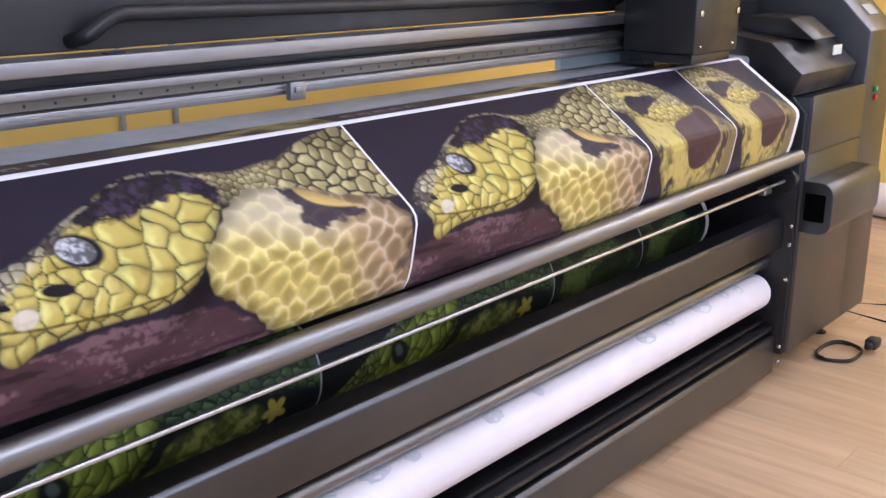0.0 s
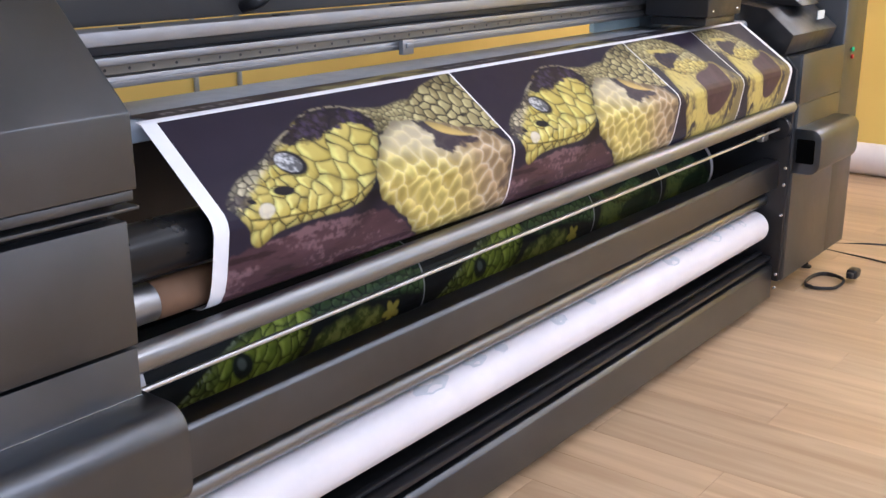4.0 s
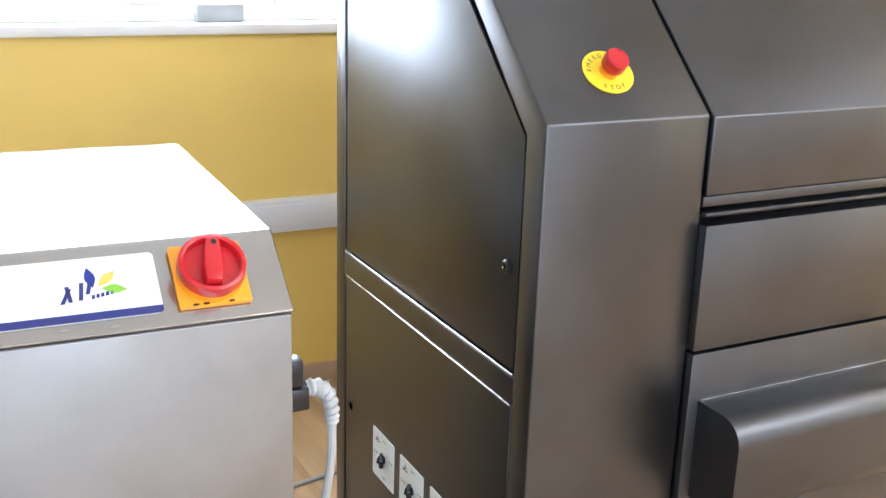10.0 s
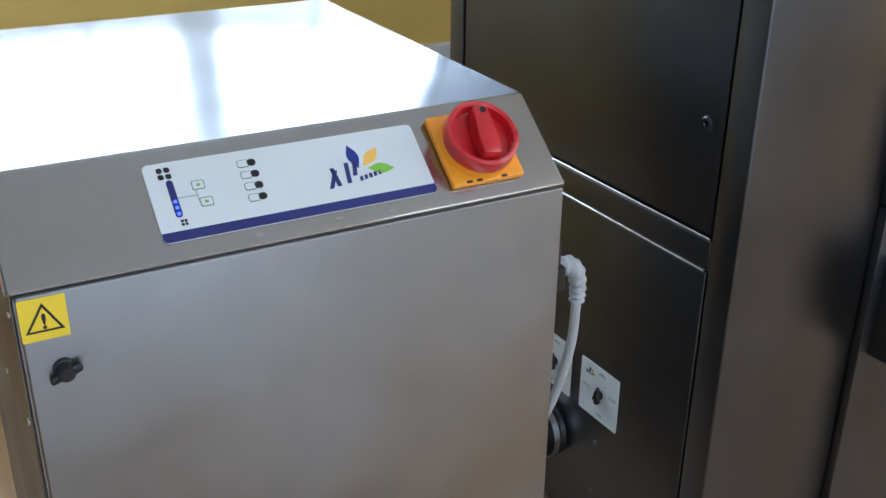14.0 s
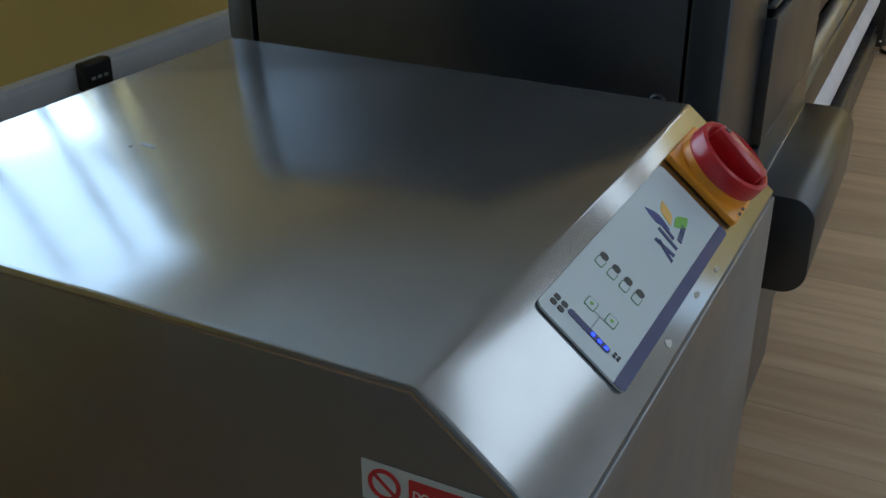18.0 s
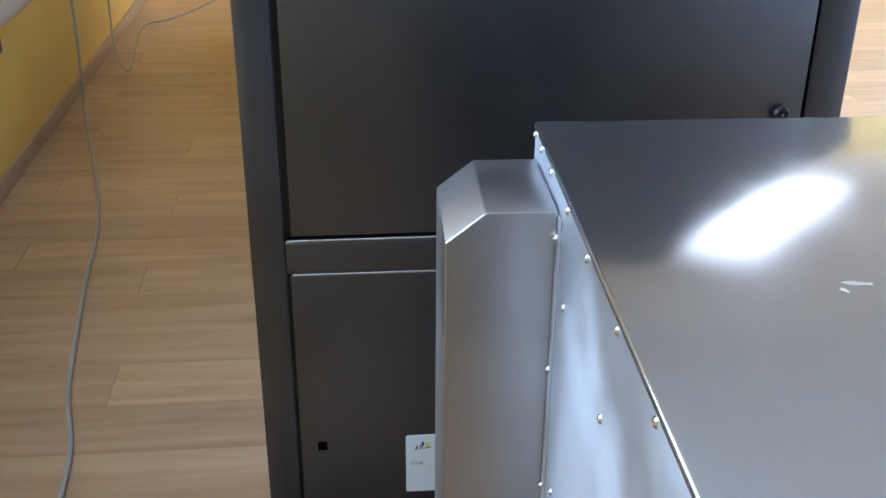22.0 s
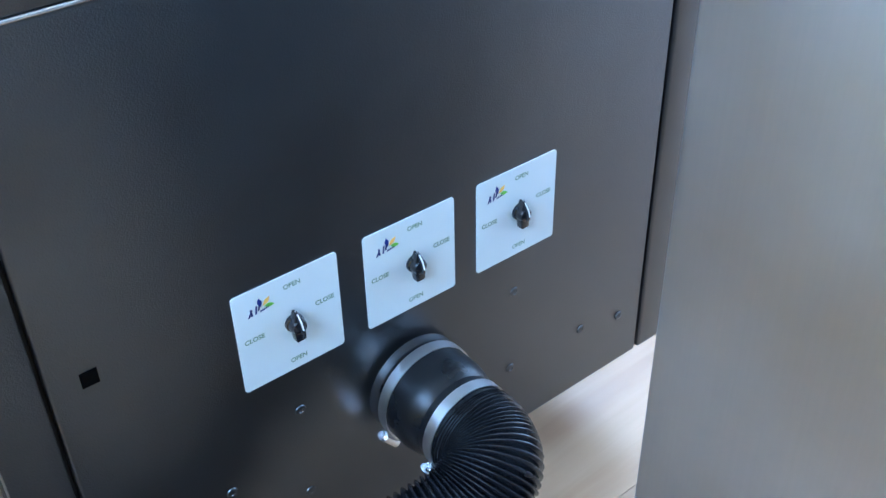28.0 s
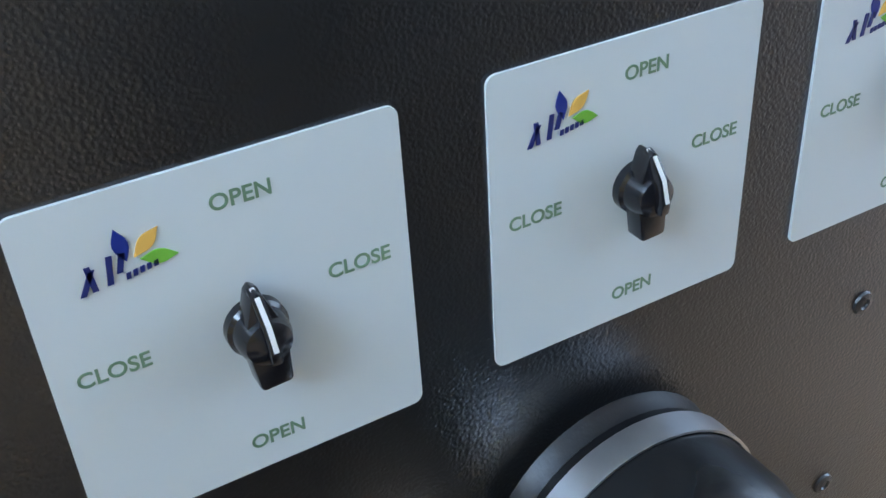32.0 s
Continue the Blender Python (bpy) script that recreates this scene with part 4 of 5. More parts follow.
def scaly(u, v, light, dark, rim, size, tall, angle, loose, seed, rim_width=0.10, pale_rim=False):
    wu, wv = u + size * 0.75 * (cloud(u, v, 0.9 / size, 2, seed + 60) - 0.5), v + size * 0.75 * (cloud(u, v, 0.9 / size, 2, seed + 70) - 0.5)
    edge, num, dx, dy = scale_field(wu, wv, size, tall, angle, loose, seed)
    tone = np.clip(0.2 + 0.6 * num + 0.9 * (cloud(u, v, 14, 3, seed) - 0.5) + 0.5 * dy, 0, 1)
    col = blend(np.broadcast_to(np.array(light), u.shape + (3,)).copy(), dark, tone)
    col = blend(col, np.minimum(np.array(light) * 1.5 + 0.03, 0.82), 0.6 * ramp(-dx - dy + 0.5 * (cloud(u, v, 60, 2, seed + 3) - 0.5), 0.05, 0.6))
    if pale_rim:
        col = col * (1.1 - 0.35 * ramp(edge, 0.1, 0.7))[..., None]
        return blend(col, rim, 0.5 * (0.25 + 0.65 * ramp(cloud(u, v, 12, 2, seed + 4), 0.3, 0.6)) * (1 - ramp(edge, 0.02, rim_width * 2.0)))
    col = col * (0.55 + 0.45 * ramp(edge, 0.0, 0.42))[..., None]
    return blend(col, rim, (1 - ramp(edge, rim_width * 0.25, rim_width)) * (0.45 + 0.55 * ramp(cloud(u, v, 20, 2, seed + 6) - 0.3 * (dx + dy), 0.3, 0.6)))


HEAD = ((0.016, 0.237), (0.068, 0.194), (0.121, 0.173), (0.168, 0.155), (0.23, 0.119), (0.288, 0.093), (0.36, 0.06), (0.416, 0.051), (0.485, 0.058), (0.53, 0.085), (0.546, 0.115), (0.516, 0.165),
        (0.454, 0.225), (0.412, 0.268), (0.375, 0.298), (0.32, 0.312), (0.253, 0.312), (0.178, 0.313), (0.119, 0.32), (0.08, 0.339), (0.057, 0.324), (0.05, 0.297), (0.031, 0.268))
CROWN = ((0.25, 0.113), (0.298, 0.088), (0.36, 0.06), (0.416, 0.05), (0.485, 0.057), (0.53, 0.083), (0.548, 0.12), (0.528, 0.15), (0.505, 0.122), (0.47, 0.106), (0.43, 0.114), (0.40, 0.116), (0.36, 0.13), (0.312, 0.132), (0.27, 0.138))
NAPE = ((0.50, 0.075), (0.60, 0.085), (0.71, 0.078), (0.71, 0.14), (0.60, 0.145), (0.53, 0.145))
BACK_COIL = ((0.70, 0.082), (0.78, 0.047), (0.87, 0.026), (0.95, 0.02), (0.97, 0.12), (0.96, 0.21), (0.83, 0.20), (0.74, 0.165), (0.68, 0.135), (0.67, 0.105))
FRONT_COIL = ((0.55, 0.15), (0.611, 0.129), (0.69, 0.136), (0.788, 0.18), (0.87, 0.208), (0.915, 0.25), (0.94, 0.324), (0.96, 0.40), (0.96, 0.47), (0.75, 0.455), (0.615, 0.45), (0.586, 0.437), (0.538, 0.39), (0.485, 0.351), (0.43, 0.307), (0.427, 0.257), (0.492, 0.188))
BLOTCH = ((0.655, 0.136), (0.716, 0.163), (0.765, 0.195), (0.83, 0.225), (0.80, 0.243), (0.74, 0.236), (0.70, 0.246), (0.668, 0.222), (0.69, 0.19))
FLASH = ((0.70, 0.148), (0.745, 0.165), (0.80, 0.205), (0.83, 0.218), (0.77, 0.208), (0.72, 0.185))
YELLOWS = dict(ground=(0.022, 0.017, 0.030), bark=(0.062, 0.031, 0.038), bark_light=(0.24, 0.145, 0.16), olive=((0.44, 0.385, 0.19), (0.20, 0.16, 0.07), (0.022, 0.016, 0.014)), coil=((0.56, 0.455, 0.13), (0.36, 0.265, 0.06)),
               coil_far=(0.36, 0.25, 0.13), coil_top=(0.62, 0.56, 0.46), coil_rim=(0.72, 0.66, 0.42), head=((0.62, 0.51, 0.15), (0.42, 0.325, 0.06), (0.06, 0.045, 0.015)), snout=(0.52, 0.46, 0.32), crown=(0.020, 0.013, 0.034))
GREENS = dict(ground=(0.010, 0.013, 0.014), bark=(0.016, 0.028, 0.012), bark_light=(0.06, 0.10, 0.03), olive=((0.07, 0.13, 0.05), (0.02, 0.045, 0.02), (0.006, 0.010, 0.008)), coil=((0.13, 0.17, 0.045), (0.045, 0.07, 0.015)),
              coil_far=(0.05, 0.085, 0.03), coil_top=(0.09, 0.13, 0.06), coil_rim=(0.012, 0.02, 0.01), head=((0.33, 0.40, 0.05), (0.12, 0.17, 0.02), (0.008, 0.012, 0.006)), snout=(0.20, 0.28, 0.10), crown=(0.014, 0.022, 0.018))


def viper_side(u, v, ink):
    """A scaly head resting on bark before two coils."""
    col = np.array(ink["ground"]) * (0.85 + 0.3 * cloud(u, v, 9, 3, 1))[..., None]
    top = np.interp(u, (0, 0.12, 0.24, 0.41, 0.47, 0.54, 0.58, 0.97), (0.341, 0.33, 0.324, 0.332, 0.347, 0.402, 0.437, 0.47))
    grain = cloud(u + v * 0.6, v - u * 0.05, 34, 5, 4, 0.22)
    bark = blend(np.array(ink["bark"]) * (0.55 + 0.95 * cloud(u, v, 22, 4, 6, 0.4))[..., None], ink["bark_light"], 0.6 * ramp(0.75 * grain + 0.25 * cloud(u, v, 110, 2, 5), 0.55, 0.70))
    bark = blend(bark, np.array(ink["bark"]) * 0.3, 0.8 * ramp(grain, 0.40, 0.28))
    col = blend(col, bark, ramp(v - top + 0.016 * (cloud(u, v, 40, 3, 8) - 0.5), -0.004, 0.004))
    col = blend(col, scaly(u, v, *ink["olive"], 0.017, 1.0, 30, 0.5, 11), 0.9 * inside(u, v, NAPE, 0.012))
    col = blend(col, scaly(u, v, *ink["olive"], 0.036, 0.80, -28, 0.4, 12, 0.24) * (0.55 + 0.45 * ramp(v, 0.02, 0.1))[..., None], inside(u, v, BACK_COIL))
    body = scaly(u, v, *ink["coil"], ink["coil_rim"], 0.040, 1.15, 52, 0.35, 13, 0.13, True)
    far = scaly(u, v, ink["coil_far"], tuple(0.75 * x for x in ink["coil_far"]), ink["coil_top"], 0.040, 1.15, 52, 0.35, 13, 0.13, True)
    body = blend(body, far, ramp(u + 0.4 * (0.35 - v) + 0.06 * (cloud(u, v, 12, 3, 14) - 0.5), 0.66, 0.86))
    body = blend(body, ink["coil_top"], 0.55 * ramp(0.33 - v + 0.25 * (u - 0.6), 0.05, 0.15) * ramp(0.80 - u, 0, 0.15))
    body = blend(body, ink["crown"], 0.92 * inside(u + 0.02 * (cloud(u, v, 50, 3, 15) - 0.5), v + 0.03 * (cloud(u, v, 45, 3, 16) - 0.5), BLOTCH, 0.008))
    body = blend(body, ink["crown"], 0.6 * ramp(cloud(u, v, 30, 3, 17), 0.5, 0.62) * oval(u, v, 0.93, 0.36, 0.05, 0.09, 20, 0.6))
    body = blend(body, (0.66, 0.47, 0.15) if ink is YELLOWS else ink["olive"][0], 0.9 * inside(u, v, FLASH, 0.006))
    coil_in = inside(u + 0.022 * (cloud(u, v, 38, 2, 18) - 0.5), v + 0.022 * (cloud(u, v, 38, 2, 19) - 0.5), FRONT_COIL, 0.005)
    body = body * (0.45 + 0.55 * ramp(inside(u, v, FRONT_COIL, 0.07), 0.45, 1.0))[..., None]
    col = blend(col, body, coil_in)
    col = col * (1 - 0.75 * oval(u, v, 0.46, 0.235, 0.16, 0.035, -48, 0.9) * (1 - coil_in))[..., None]
    face_in = inside(u + 0.004 * (cloud(u, v, 60, 2, 21) - 0.5), v, HEAD, 0.005)
    cheek = scaly(u, v, *ink["head"], 0.050, 0.86, -38, 0.95, 22, 0.085)
    small = scaly(u, v, *ink["head"], 0.031, 0.95, -25, 0.9, 23, 0.095)
    face = blend(cheek, small, ramp(0.25 - u, -0.03, 0.02))
    lips = scaly(u, v, *ink["head"], 0.038, 1.3, 0, 0.3, 24, 0.10)
    mouth = np.interp(u, (0.02, 0.055, 0.12, 0.24, 0.34, 0.45), (0.232, 0.278, 0.288, 0.296, 0.292, 0.25))
    face = blend(face, lips, ramp(v - mouth, -0.002, 0.002))
    face = blend(face, ink["head"][2], 0.85 * (1 - ramp(np.abs(v - mouth), 0.001, 0.004)))
    brow = scaly(u, v, ink["snout"], tuple(0.45 * x for x in ink["snout"]), tuple(0.12 * x for x in ink["snout"]), 0.024, 0.8, -35, 0.7, 25, 0.2)
    face = blend(face, brow, ramp(0.30 - u, 0.0, 0.03) * ramp(0.62 * (0.30 - u) + 0.10 - v, -0.006, 0.022))
    face = blend(face, ink["crown"], 0.75 * ramp(cloud(u, v, 42, 3, 31), 0.57, 0.66) * ramp(0.30 - u, 0.0, 0.05) * ramp(0.62 * (0.30 - u) + 0.125 - v, 0.0, 0.03))
    ragged = inside(u + 0.015 * (cloud(u, v, 60, 3, 26) - 0.5), v + 0.028 * (cloud(u, v, 48, 3, 27) - 0.5), CROWN, 0.008)
    face = blend(face, np.array(ink["crown"]) * (0.5 + 1.6 * ramp(cloud(u, v, 70, 3, 28), 0.45, 0.75))[..., None], 0.97 * ragged)
    face = blend(face, ink["snout"], 0.8 * ramp(cloud(u, v, 90, 2, 29), 0.45, 0.6) * (1 - ramp(inside(u, v, HEAD, 0.03), 0.55, 0.8)) * ramp(0.16 - v, 0, 0.05))
    face = face * (0.5 + 0.5 * ramp(inside(u, v, HEAD, 0.055), 0.42, 0.95))[..., None]
    face = blend(face, (0.012, 0.010, 0.014), oval(u, v, 0.232, 0.176, 0.040, 0.034, 20, 0.2))
    ball = blend(np.broadcast_to(np.array((0.11, 0.11, 0.12)), u.shape + (3,)), (0.60, 0.60, 0.63), ramp(cloud(u, v, 120, 3, 30) - 6 * (u - 0.226) - 5 * (v - 0.172), 0.3, 0.75))
    face = blend(face, ball if ink is YELLOWS else ball * np.array((0.45, 0.55, 0.4)), oval(u, v, 0.228, 0.174, 0.032, 0.026, 20, 0.12))
    face = blend(face, (0.012, 0.009, 0.012), oval(u, v, 0.166, 0.236, 0.027, 0.012, 8, 0.25))
    face = blend(face, (0.012, 0.009, 0.012), oval(u, v, 0.076, 0.243, 0.010, 0.006, 25, 0.3))
    face = blend(face, ink["coil_top"], 0.8 * oval(u, v, 0.10, 0.268, 0.021, 0.015, -10, 0.25))
    return np.clip(blend(col, face, face_in), 0.004, 0.85)


SIDE_HEAD = ((-0.02, 0.036), (0.08, 0.022), (0.174, 0.018), (0.283, 0.045), (0.35, 0.10), (0.381, 0.152), (0.37, 0.177), (0.29, 0.192), (0.165, 0.192), (0.115, 0.165), (0.05, 0.14), (-0.02, 0.10))
SIDE_MASK = ((0.10, 0.086), (0.17, 0.083), (0.255, 0.108), (0.225, 0.122), (0.19, 0.13), (0.155, 0.15), (0.11, 0.16), (0.09, 0.122))
SIDE_BODY = ((0.06, 0.13), (0.045, 0.19), (0.03, 0.25), (0.04, 0.30), (0.075, 0.36), (0.11, 0.42), (0.12, 0.50), (0.54, 0.50), (0.54, 0.30), (0.46, 0.20), (0.42, 0.16), (0.36, 0.17), (0.29, 0.18), (0.165, 0.16))
SIDE_LEAF = ((0.28, 0.188), (0.36, 0.165), (0.425, 0.18), (0.415, 0.25), (0.385, 0.32), (0.32, 0.362), (0.25, 0.358), (0.215, 0.32), (0.20, 0.27), (0.205, 0.215))


def viper_front(u, v, ink):
    """A narrow panel: a masked head above a looped pale body."""
    col = np.array(ink["ground"]) * (0.85 + 0.3 * cloud(u, v, 9, 3, 41))[..., None]
    lines = cloud(u, v, 60, 3, 42, 1.6) * 0.5 + 0.5 * cloud(u, v, 14, 3, 43)
    body = blend(np.broadcast_to(np.array(ink["coil"][0]), u.shape + (3,)).copy() * 0.92, ink["olive"][1], ramp(lines, 0.42, 0.72))
    body = blend(body, ink["olive"][1], ramp(u, 0.40, 0.47))
    body = blend(body, ink["crown"], 0.9 * ramp(cloud(u, v, 26, 3, 44, 2.0), 0.52, 0.6) * np.clip(oval(u, v, 0.43, 0.32, 0.03, 0.10, 20, 0.6) + oval(u, v, 0.13, 0.40, 0.03, 0.09, -15, 0.6) + oval(u, v, 0.05, 0.24, 0.018, 0.10, 5, 0.6), 0, 1))
    body_in = inside(u, v, SIDE_BODY, 0.006)
    body = body * (0.5 + 0.5 * ramp(inside(u, v, SIDE_BODY, 0.06), 0.45, 0.95))[..., None]
    col = blend(col, body, body_in)
    col = blend(col, np.array(ink["bark"]) * (0.6 + 0.8 * cloud(u, v, 26, 4, 45))[..., None], inside(u, v, SIDE_LEAF, 0.005))
    head = scaly(u, v, *ink["olive"], 0.026, 0.8, 18, 0.5, 46, 0.12)
    chin = scaly(u, v, *ink["coil"], ink["olive"][2], 0.030, 0.8, 18, 0.4, 47, 0.07)
    head = blend(head, chin, ramp(v - 0.08 - 0.22 * (u - 0.05) + 0.03 * (cloud(u, v, 30, 3, 48) - 0.5), 0.0, 0.012) * ramp(u, 0.06, 0.10))
    band = np.abs(v - 0.072 - 0.1 * (u - 0.1))
    head = blend(head, ink["coil"][0], 0.85 * (1 - ramp(band, 0.006, 0.012)) * ramp(u, 0.07, 0.10) * ramp(0.22 - u, 0, 0.04))
    head = blend(head, ink["crown"], 0.95 * inside(u + 0.02 * (cloud(u, v, 55, 3, 49) - 0.5), v + 0.02 * (cloud(u, v, 55, 3, 50) - 0.5), SIDE_MASK, 0.006))
    head = blend(head, ink["crown"], 0.6 * ramp(cloud(u, v, 40, 3, 51), 0.52, 0.6) * oval(u, v, 0.04, 0.06, 0.07, 0.03, 5, 0.5))
    head = head * (0.45 + 0.55 * ramp(inside(u, v, SIDE_HEAD, 0.05), 0.42, 0.95))[..., None]
    return np.clip(blend(col, head, inside(u, v, SIDE_HEAD, 0.005)), 0.004, 0.85)


GREEN_HEAD = ((0.0, 0.31), (0.05, 0.235), (0.12, 0.175), (0.20, 0.13), (0.30, 0.085), (0.40, 0.055), (0.49, 0.075), (0.50, 0.13), (0.46, 0.20), (0.41, 0.26), (0.36, 0.34), (0.0, 0.36))
GREEN_MOSS = ((0.44, 0.30), (0.48, 0.22), (0.58, 0.16), (0.70, 0.155), (0.77, 0.19), (0.73, 0.25), (0.62, 0.30), (0.52, 0.34))
GREEN_COIL = ((0.50, 0.11), (0.60, 0.06), (0.75, 0.02), (0.95, 0.0), (0.95, 0.16), (0.86, 0.155), (0.72, 0.135), (0.60, 0.14))


def viper_green(u, v):
    """The same picture as it shows on the roll: green scales, moss and a small yellow flower on black."""
    col = np.array((0.009, 0.011, 0.012)) * (0.7 + 0.6 * cloud(u, v, 12, 3, 81))[..., None]
    coil = scaly(u, v, (0.085, 0.14, 0.05), (0.022, 0.05, 0.02), (0.006, 0.012, 0.008), 0.032, 0.85, 20, 0.4, 82, 0.22)
    col = blend(col, coil, 0.9 * inside(u, v, GREEN_COIL, 0.02))
    moss = blend(np.broadcast_to(np.array((0.055, 0.075, 0.015)), u.shape + (3,)).copy(), (0.24, 0.26, 0.065), ramp(cloud(u, v, 34, 4, 83), 0.40, 0.68))
    col = blend(col, moss, inside(u + 0.03 * (cloud(u, v, 25, 3, 84) - 0.5), v + 0.03 * (cloud(u, v, 25, 3, 85) - 0.5), GREEN_MOSS, 0.02))
    lime = scaly(u, v, (0.30, 0.375, 0.05), (0.095, 0.135, 0.015), (0.008, 0.012, 0.004), 0.046, 0.72, -50, 0.75, 86, 0.12)
    lime = blend(lime, scaly(u, v, (0.20, 0.24, 0.06), (0.05, 0.07, 0.015), (0.006, 0.008, 0.004), 0.028, 0.8, -40, 0.7, 87, 0.18), ramp(0.20 - u, -0.02, 0.06))
    lime = lime * (0.30 + 0.70 * ramp(np.abs(u + 0.85 * v - 0.62), 0.012, 0.05))[..., None]
    rim = inside(u, v, GREEN_HEAD, 0.006) * (1 - ramp(inside(u, v, GREEN_HEAD, 0.05), 0.5, 0.85)) * ramp(0.38 - u, 0, 0.1)
    lime = blend(lime, (0.012, 0.018, 0.014), 0.9 * ramp(0.115 + 0.3 * (0.30 - u) - v, -0.01, 0.02) * ramp(u, 0.12, 0.2) * ramp(0.42 - u, 0, 0.05))
    lime = blend(lime, (0.22, 0.26, 0.16), rim * ramp(cloud(u, v, 80, 2, 88), 0.42, 0.55))
    lime = blend(lime, (0.012, 0.016, 0.014), oval(u, v, 0.265, 0.175, 0.040, 0.030, 60, 0.3))
    lime = blend(lime, (0.10, 0.12, 0.11), oval(u, v, 0.262, 0.168, 0.018, 0.012, 60, 0.5))
    col = blend(col, lime, inside(u, v, GREEN_HEAD, 0.006))
    for k in range(5):
        a = 0.5 + 1.2566 * k
        col = blend(col, (0.46, 0.40, 0.07), 0.9 * oval(u, v, 0.80 + 0.019 * math.cos(a), 0.195 + 0.019 * math.sin(a), 0.018, 0.011, math.degrees(a), 0.4))
    specks = ramp(cloud(u, v, 95, 2, 89), 0.66, 0.72) * ramp(v, 0.26, 0.28)
    return np.clip(blend(col, (0.30, 0.07, 0.04), 0.8 * specks), 0.004, 0.8)


def strip_ink(u, v):
    """The end of the picture before: dark, with olive patches and pale bars of unreadable writing."""
    col = np.array((0.018, 0.014, 0.024)) * (0.7 + 0.6 * cloud(u, v, 16, 3, 91))[..., None]
    olive = ramp(cloud(u, v, 16, 4, 92, 0.35), 0.50, 0.62) * ramp(u, 0.40, 0.55)
    col = blend(col, np.array((0.26, 0.23, 0.09)) * (0.5 + 0.9 * cloud(u, v, 60, 3, 93))[..., None], 0.85 * olive)
    for k in range(5):
        stroke = (np.abs(u - 0.07 - 0.052 * k) < 0.017) & (np.abs(v - 0.040) < 0.011) & ~((np.abs(u - 0.07 - 0.052 * k) < 0.008) & (np.abs(v - 0.043) < 0.006))
        col = blend(col, (0.30, 0.29, 0.31), 0.8 * stroke)
    return np.clip(col, 0.004, 0.8)


def printed_panel(name, line, x0, x1, picture, across, stretch, lead, step, drawn, label=""):
    """A printed panel of fine mesh whose points carry the picture's ink."""
    run = running(line)
    ways = np.arange(0, run[-1] + step / 2, step)
    ys, zs = np.interp(ways, run, [p[0] for p in line]), np.interp(ways, run, [p[1] for p in line])
    cols = int((x1 - x0) / step) + 1
    share = np.linspace(0, 1, cols)
    u, v = np.meshgrid(share * across, lead + ways * stretch)
    pull = 0.972 + 0.028 * np.minimum(1.0, ways / 0.28) if drawn else np.ones(len(ways))
    xs = 1.072 + (x0 + (x1 - x0) * share[None, :] - 1.072) * pull[:, None]
    co = np.stack([xs, np.broadcast_to(ys[:, None], xs.shape), np.broadcast_to(zs[:, None], xs.shape)], -1).reshape(-1, 3) - np.array(BASE[media])
    rows = len(ways)
    a = (np.arange(rows - 1)[:, None] * cols + np.arange(cols - 1)[None, :]).ravel()
    me = bpy.data.meshes.new(name)
    me.from_pydata(co.tolist(), [], np.stack([a, a + cols, a + cols + 1, a + 1], -1).tolist())
    ink = me.attributes.new("ink", "FLOAT_COLOR", "POINT")
    ink.data.foreach_set("color", np.concatenate([picture(u, v).reshape(-1, 3), np.ones((rows * cols, 1))], 1).astype(np.float32).ravel())
    me.materials.append(PRINT_INK)
    me.polygons.foreach_set("use_smooth", [True] * len(me.polygons))
    ob = new(name, me)
    ob.parent = media
    return tagged(ob, label) if label else ob


CUTS = (1.112, 2.047, 2.053, 2.992, 2.998, 3.507, 3.513, 3.960)
for x0, x1 in ((CUTS[0], CUTS[1]), (CUTS[2], CUTS[3])):
    printed_panel("printed_panel", FRONT, x0, x1, lambda u, v: viper_side(u, v, YELLOWS), 0.937, 1.0, 0.0, 0.0026, True)
    printed_panel("green_printed_panel", BACK, x0, x1, viper_green, 0.937, 1.0, 0.0, 0.003, False, "darker green printed panel below the tube")
for x0, x1 in ((CUTS[4], CUTS[5]), (CUTS[6], CUTS[7])):
    printed_panel("printed_panel", FRONT, x0, x1, lambda u, v: viper_front(u, v, YELLOWS), 0.51, 1.0, 0.0, 0.003, True)
    printed_panel("green_printed_panel", BACK, x0, x1, lambda u, v: viper_front(u, v, GREENS), 0.51, 1.3, 0.0, 0.004, False, "darker green printed panel below the tube")
for x0, x1 in zip(CUTS[::2], CUTS[1::2]):
    printed_panel("upper_strip", UPPER, x0, x1, lambda u, v: strip_ink(u, v), x1 - x0, 1.0, 0.0, 0.004, True, "dark printed strip on the print table")
for x0, x1 in ((1.075, CUTS[0]), (CUTS[7], 3.985)):
    part("white_border", sheet(FRONT, x0, x1, 1), WHITE_FILM, media, "white film border")
    part("white_border", sheet(BACK, x0, x1, 1, False), WHITE_FILM, media)
for x0, x1 in zip(CUTS[1:6:2], CUTS[2:7:2]):
    part("cut_line", sheet(FRONT, x0, x1, 1), WHITE_FILM, media, "thin white line between panels")
    part("cut_line", sheet(BACK, x0, x1, 1, False), GREY_PLASTIC, media)
part("white_stripe", sheet([(0.2045, 1.2137), (0.189, 1.2113), (0.1862, 1.2092)], 1.075, 3.985, 4), WHITE_FILM, media, "white stripe across the print")

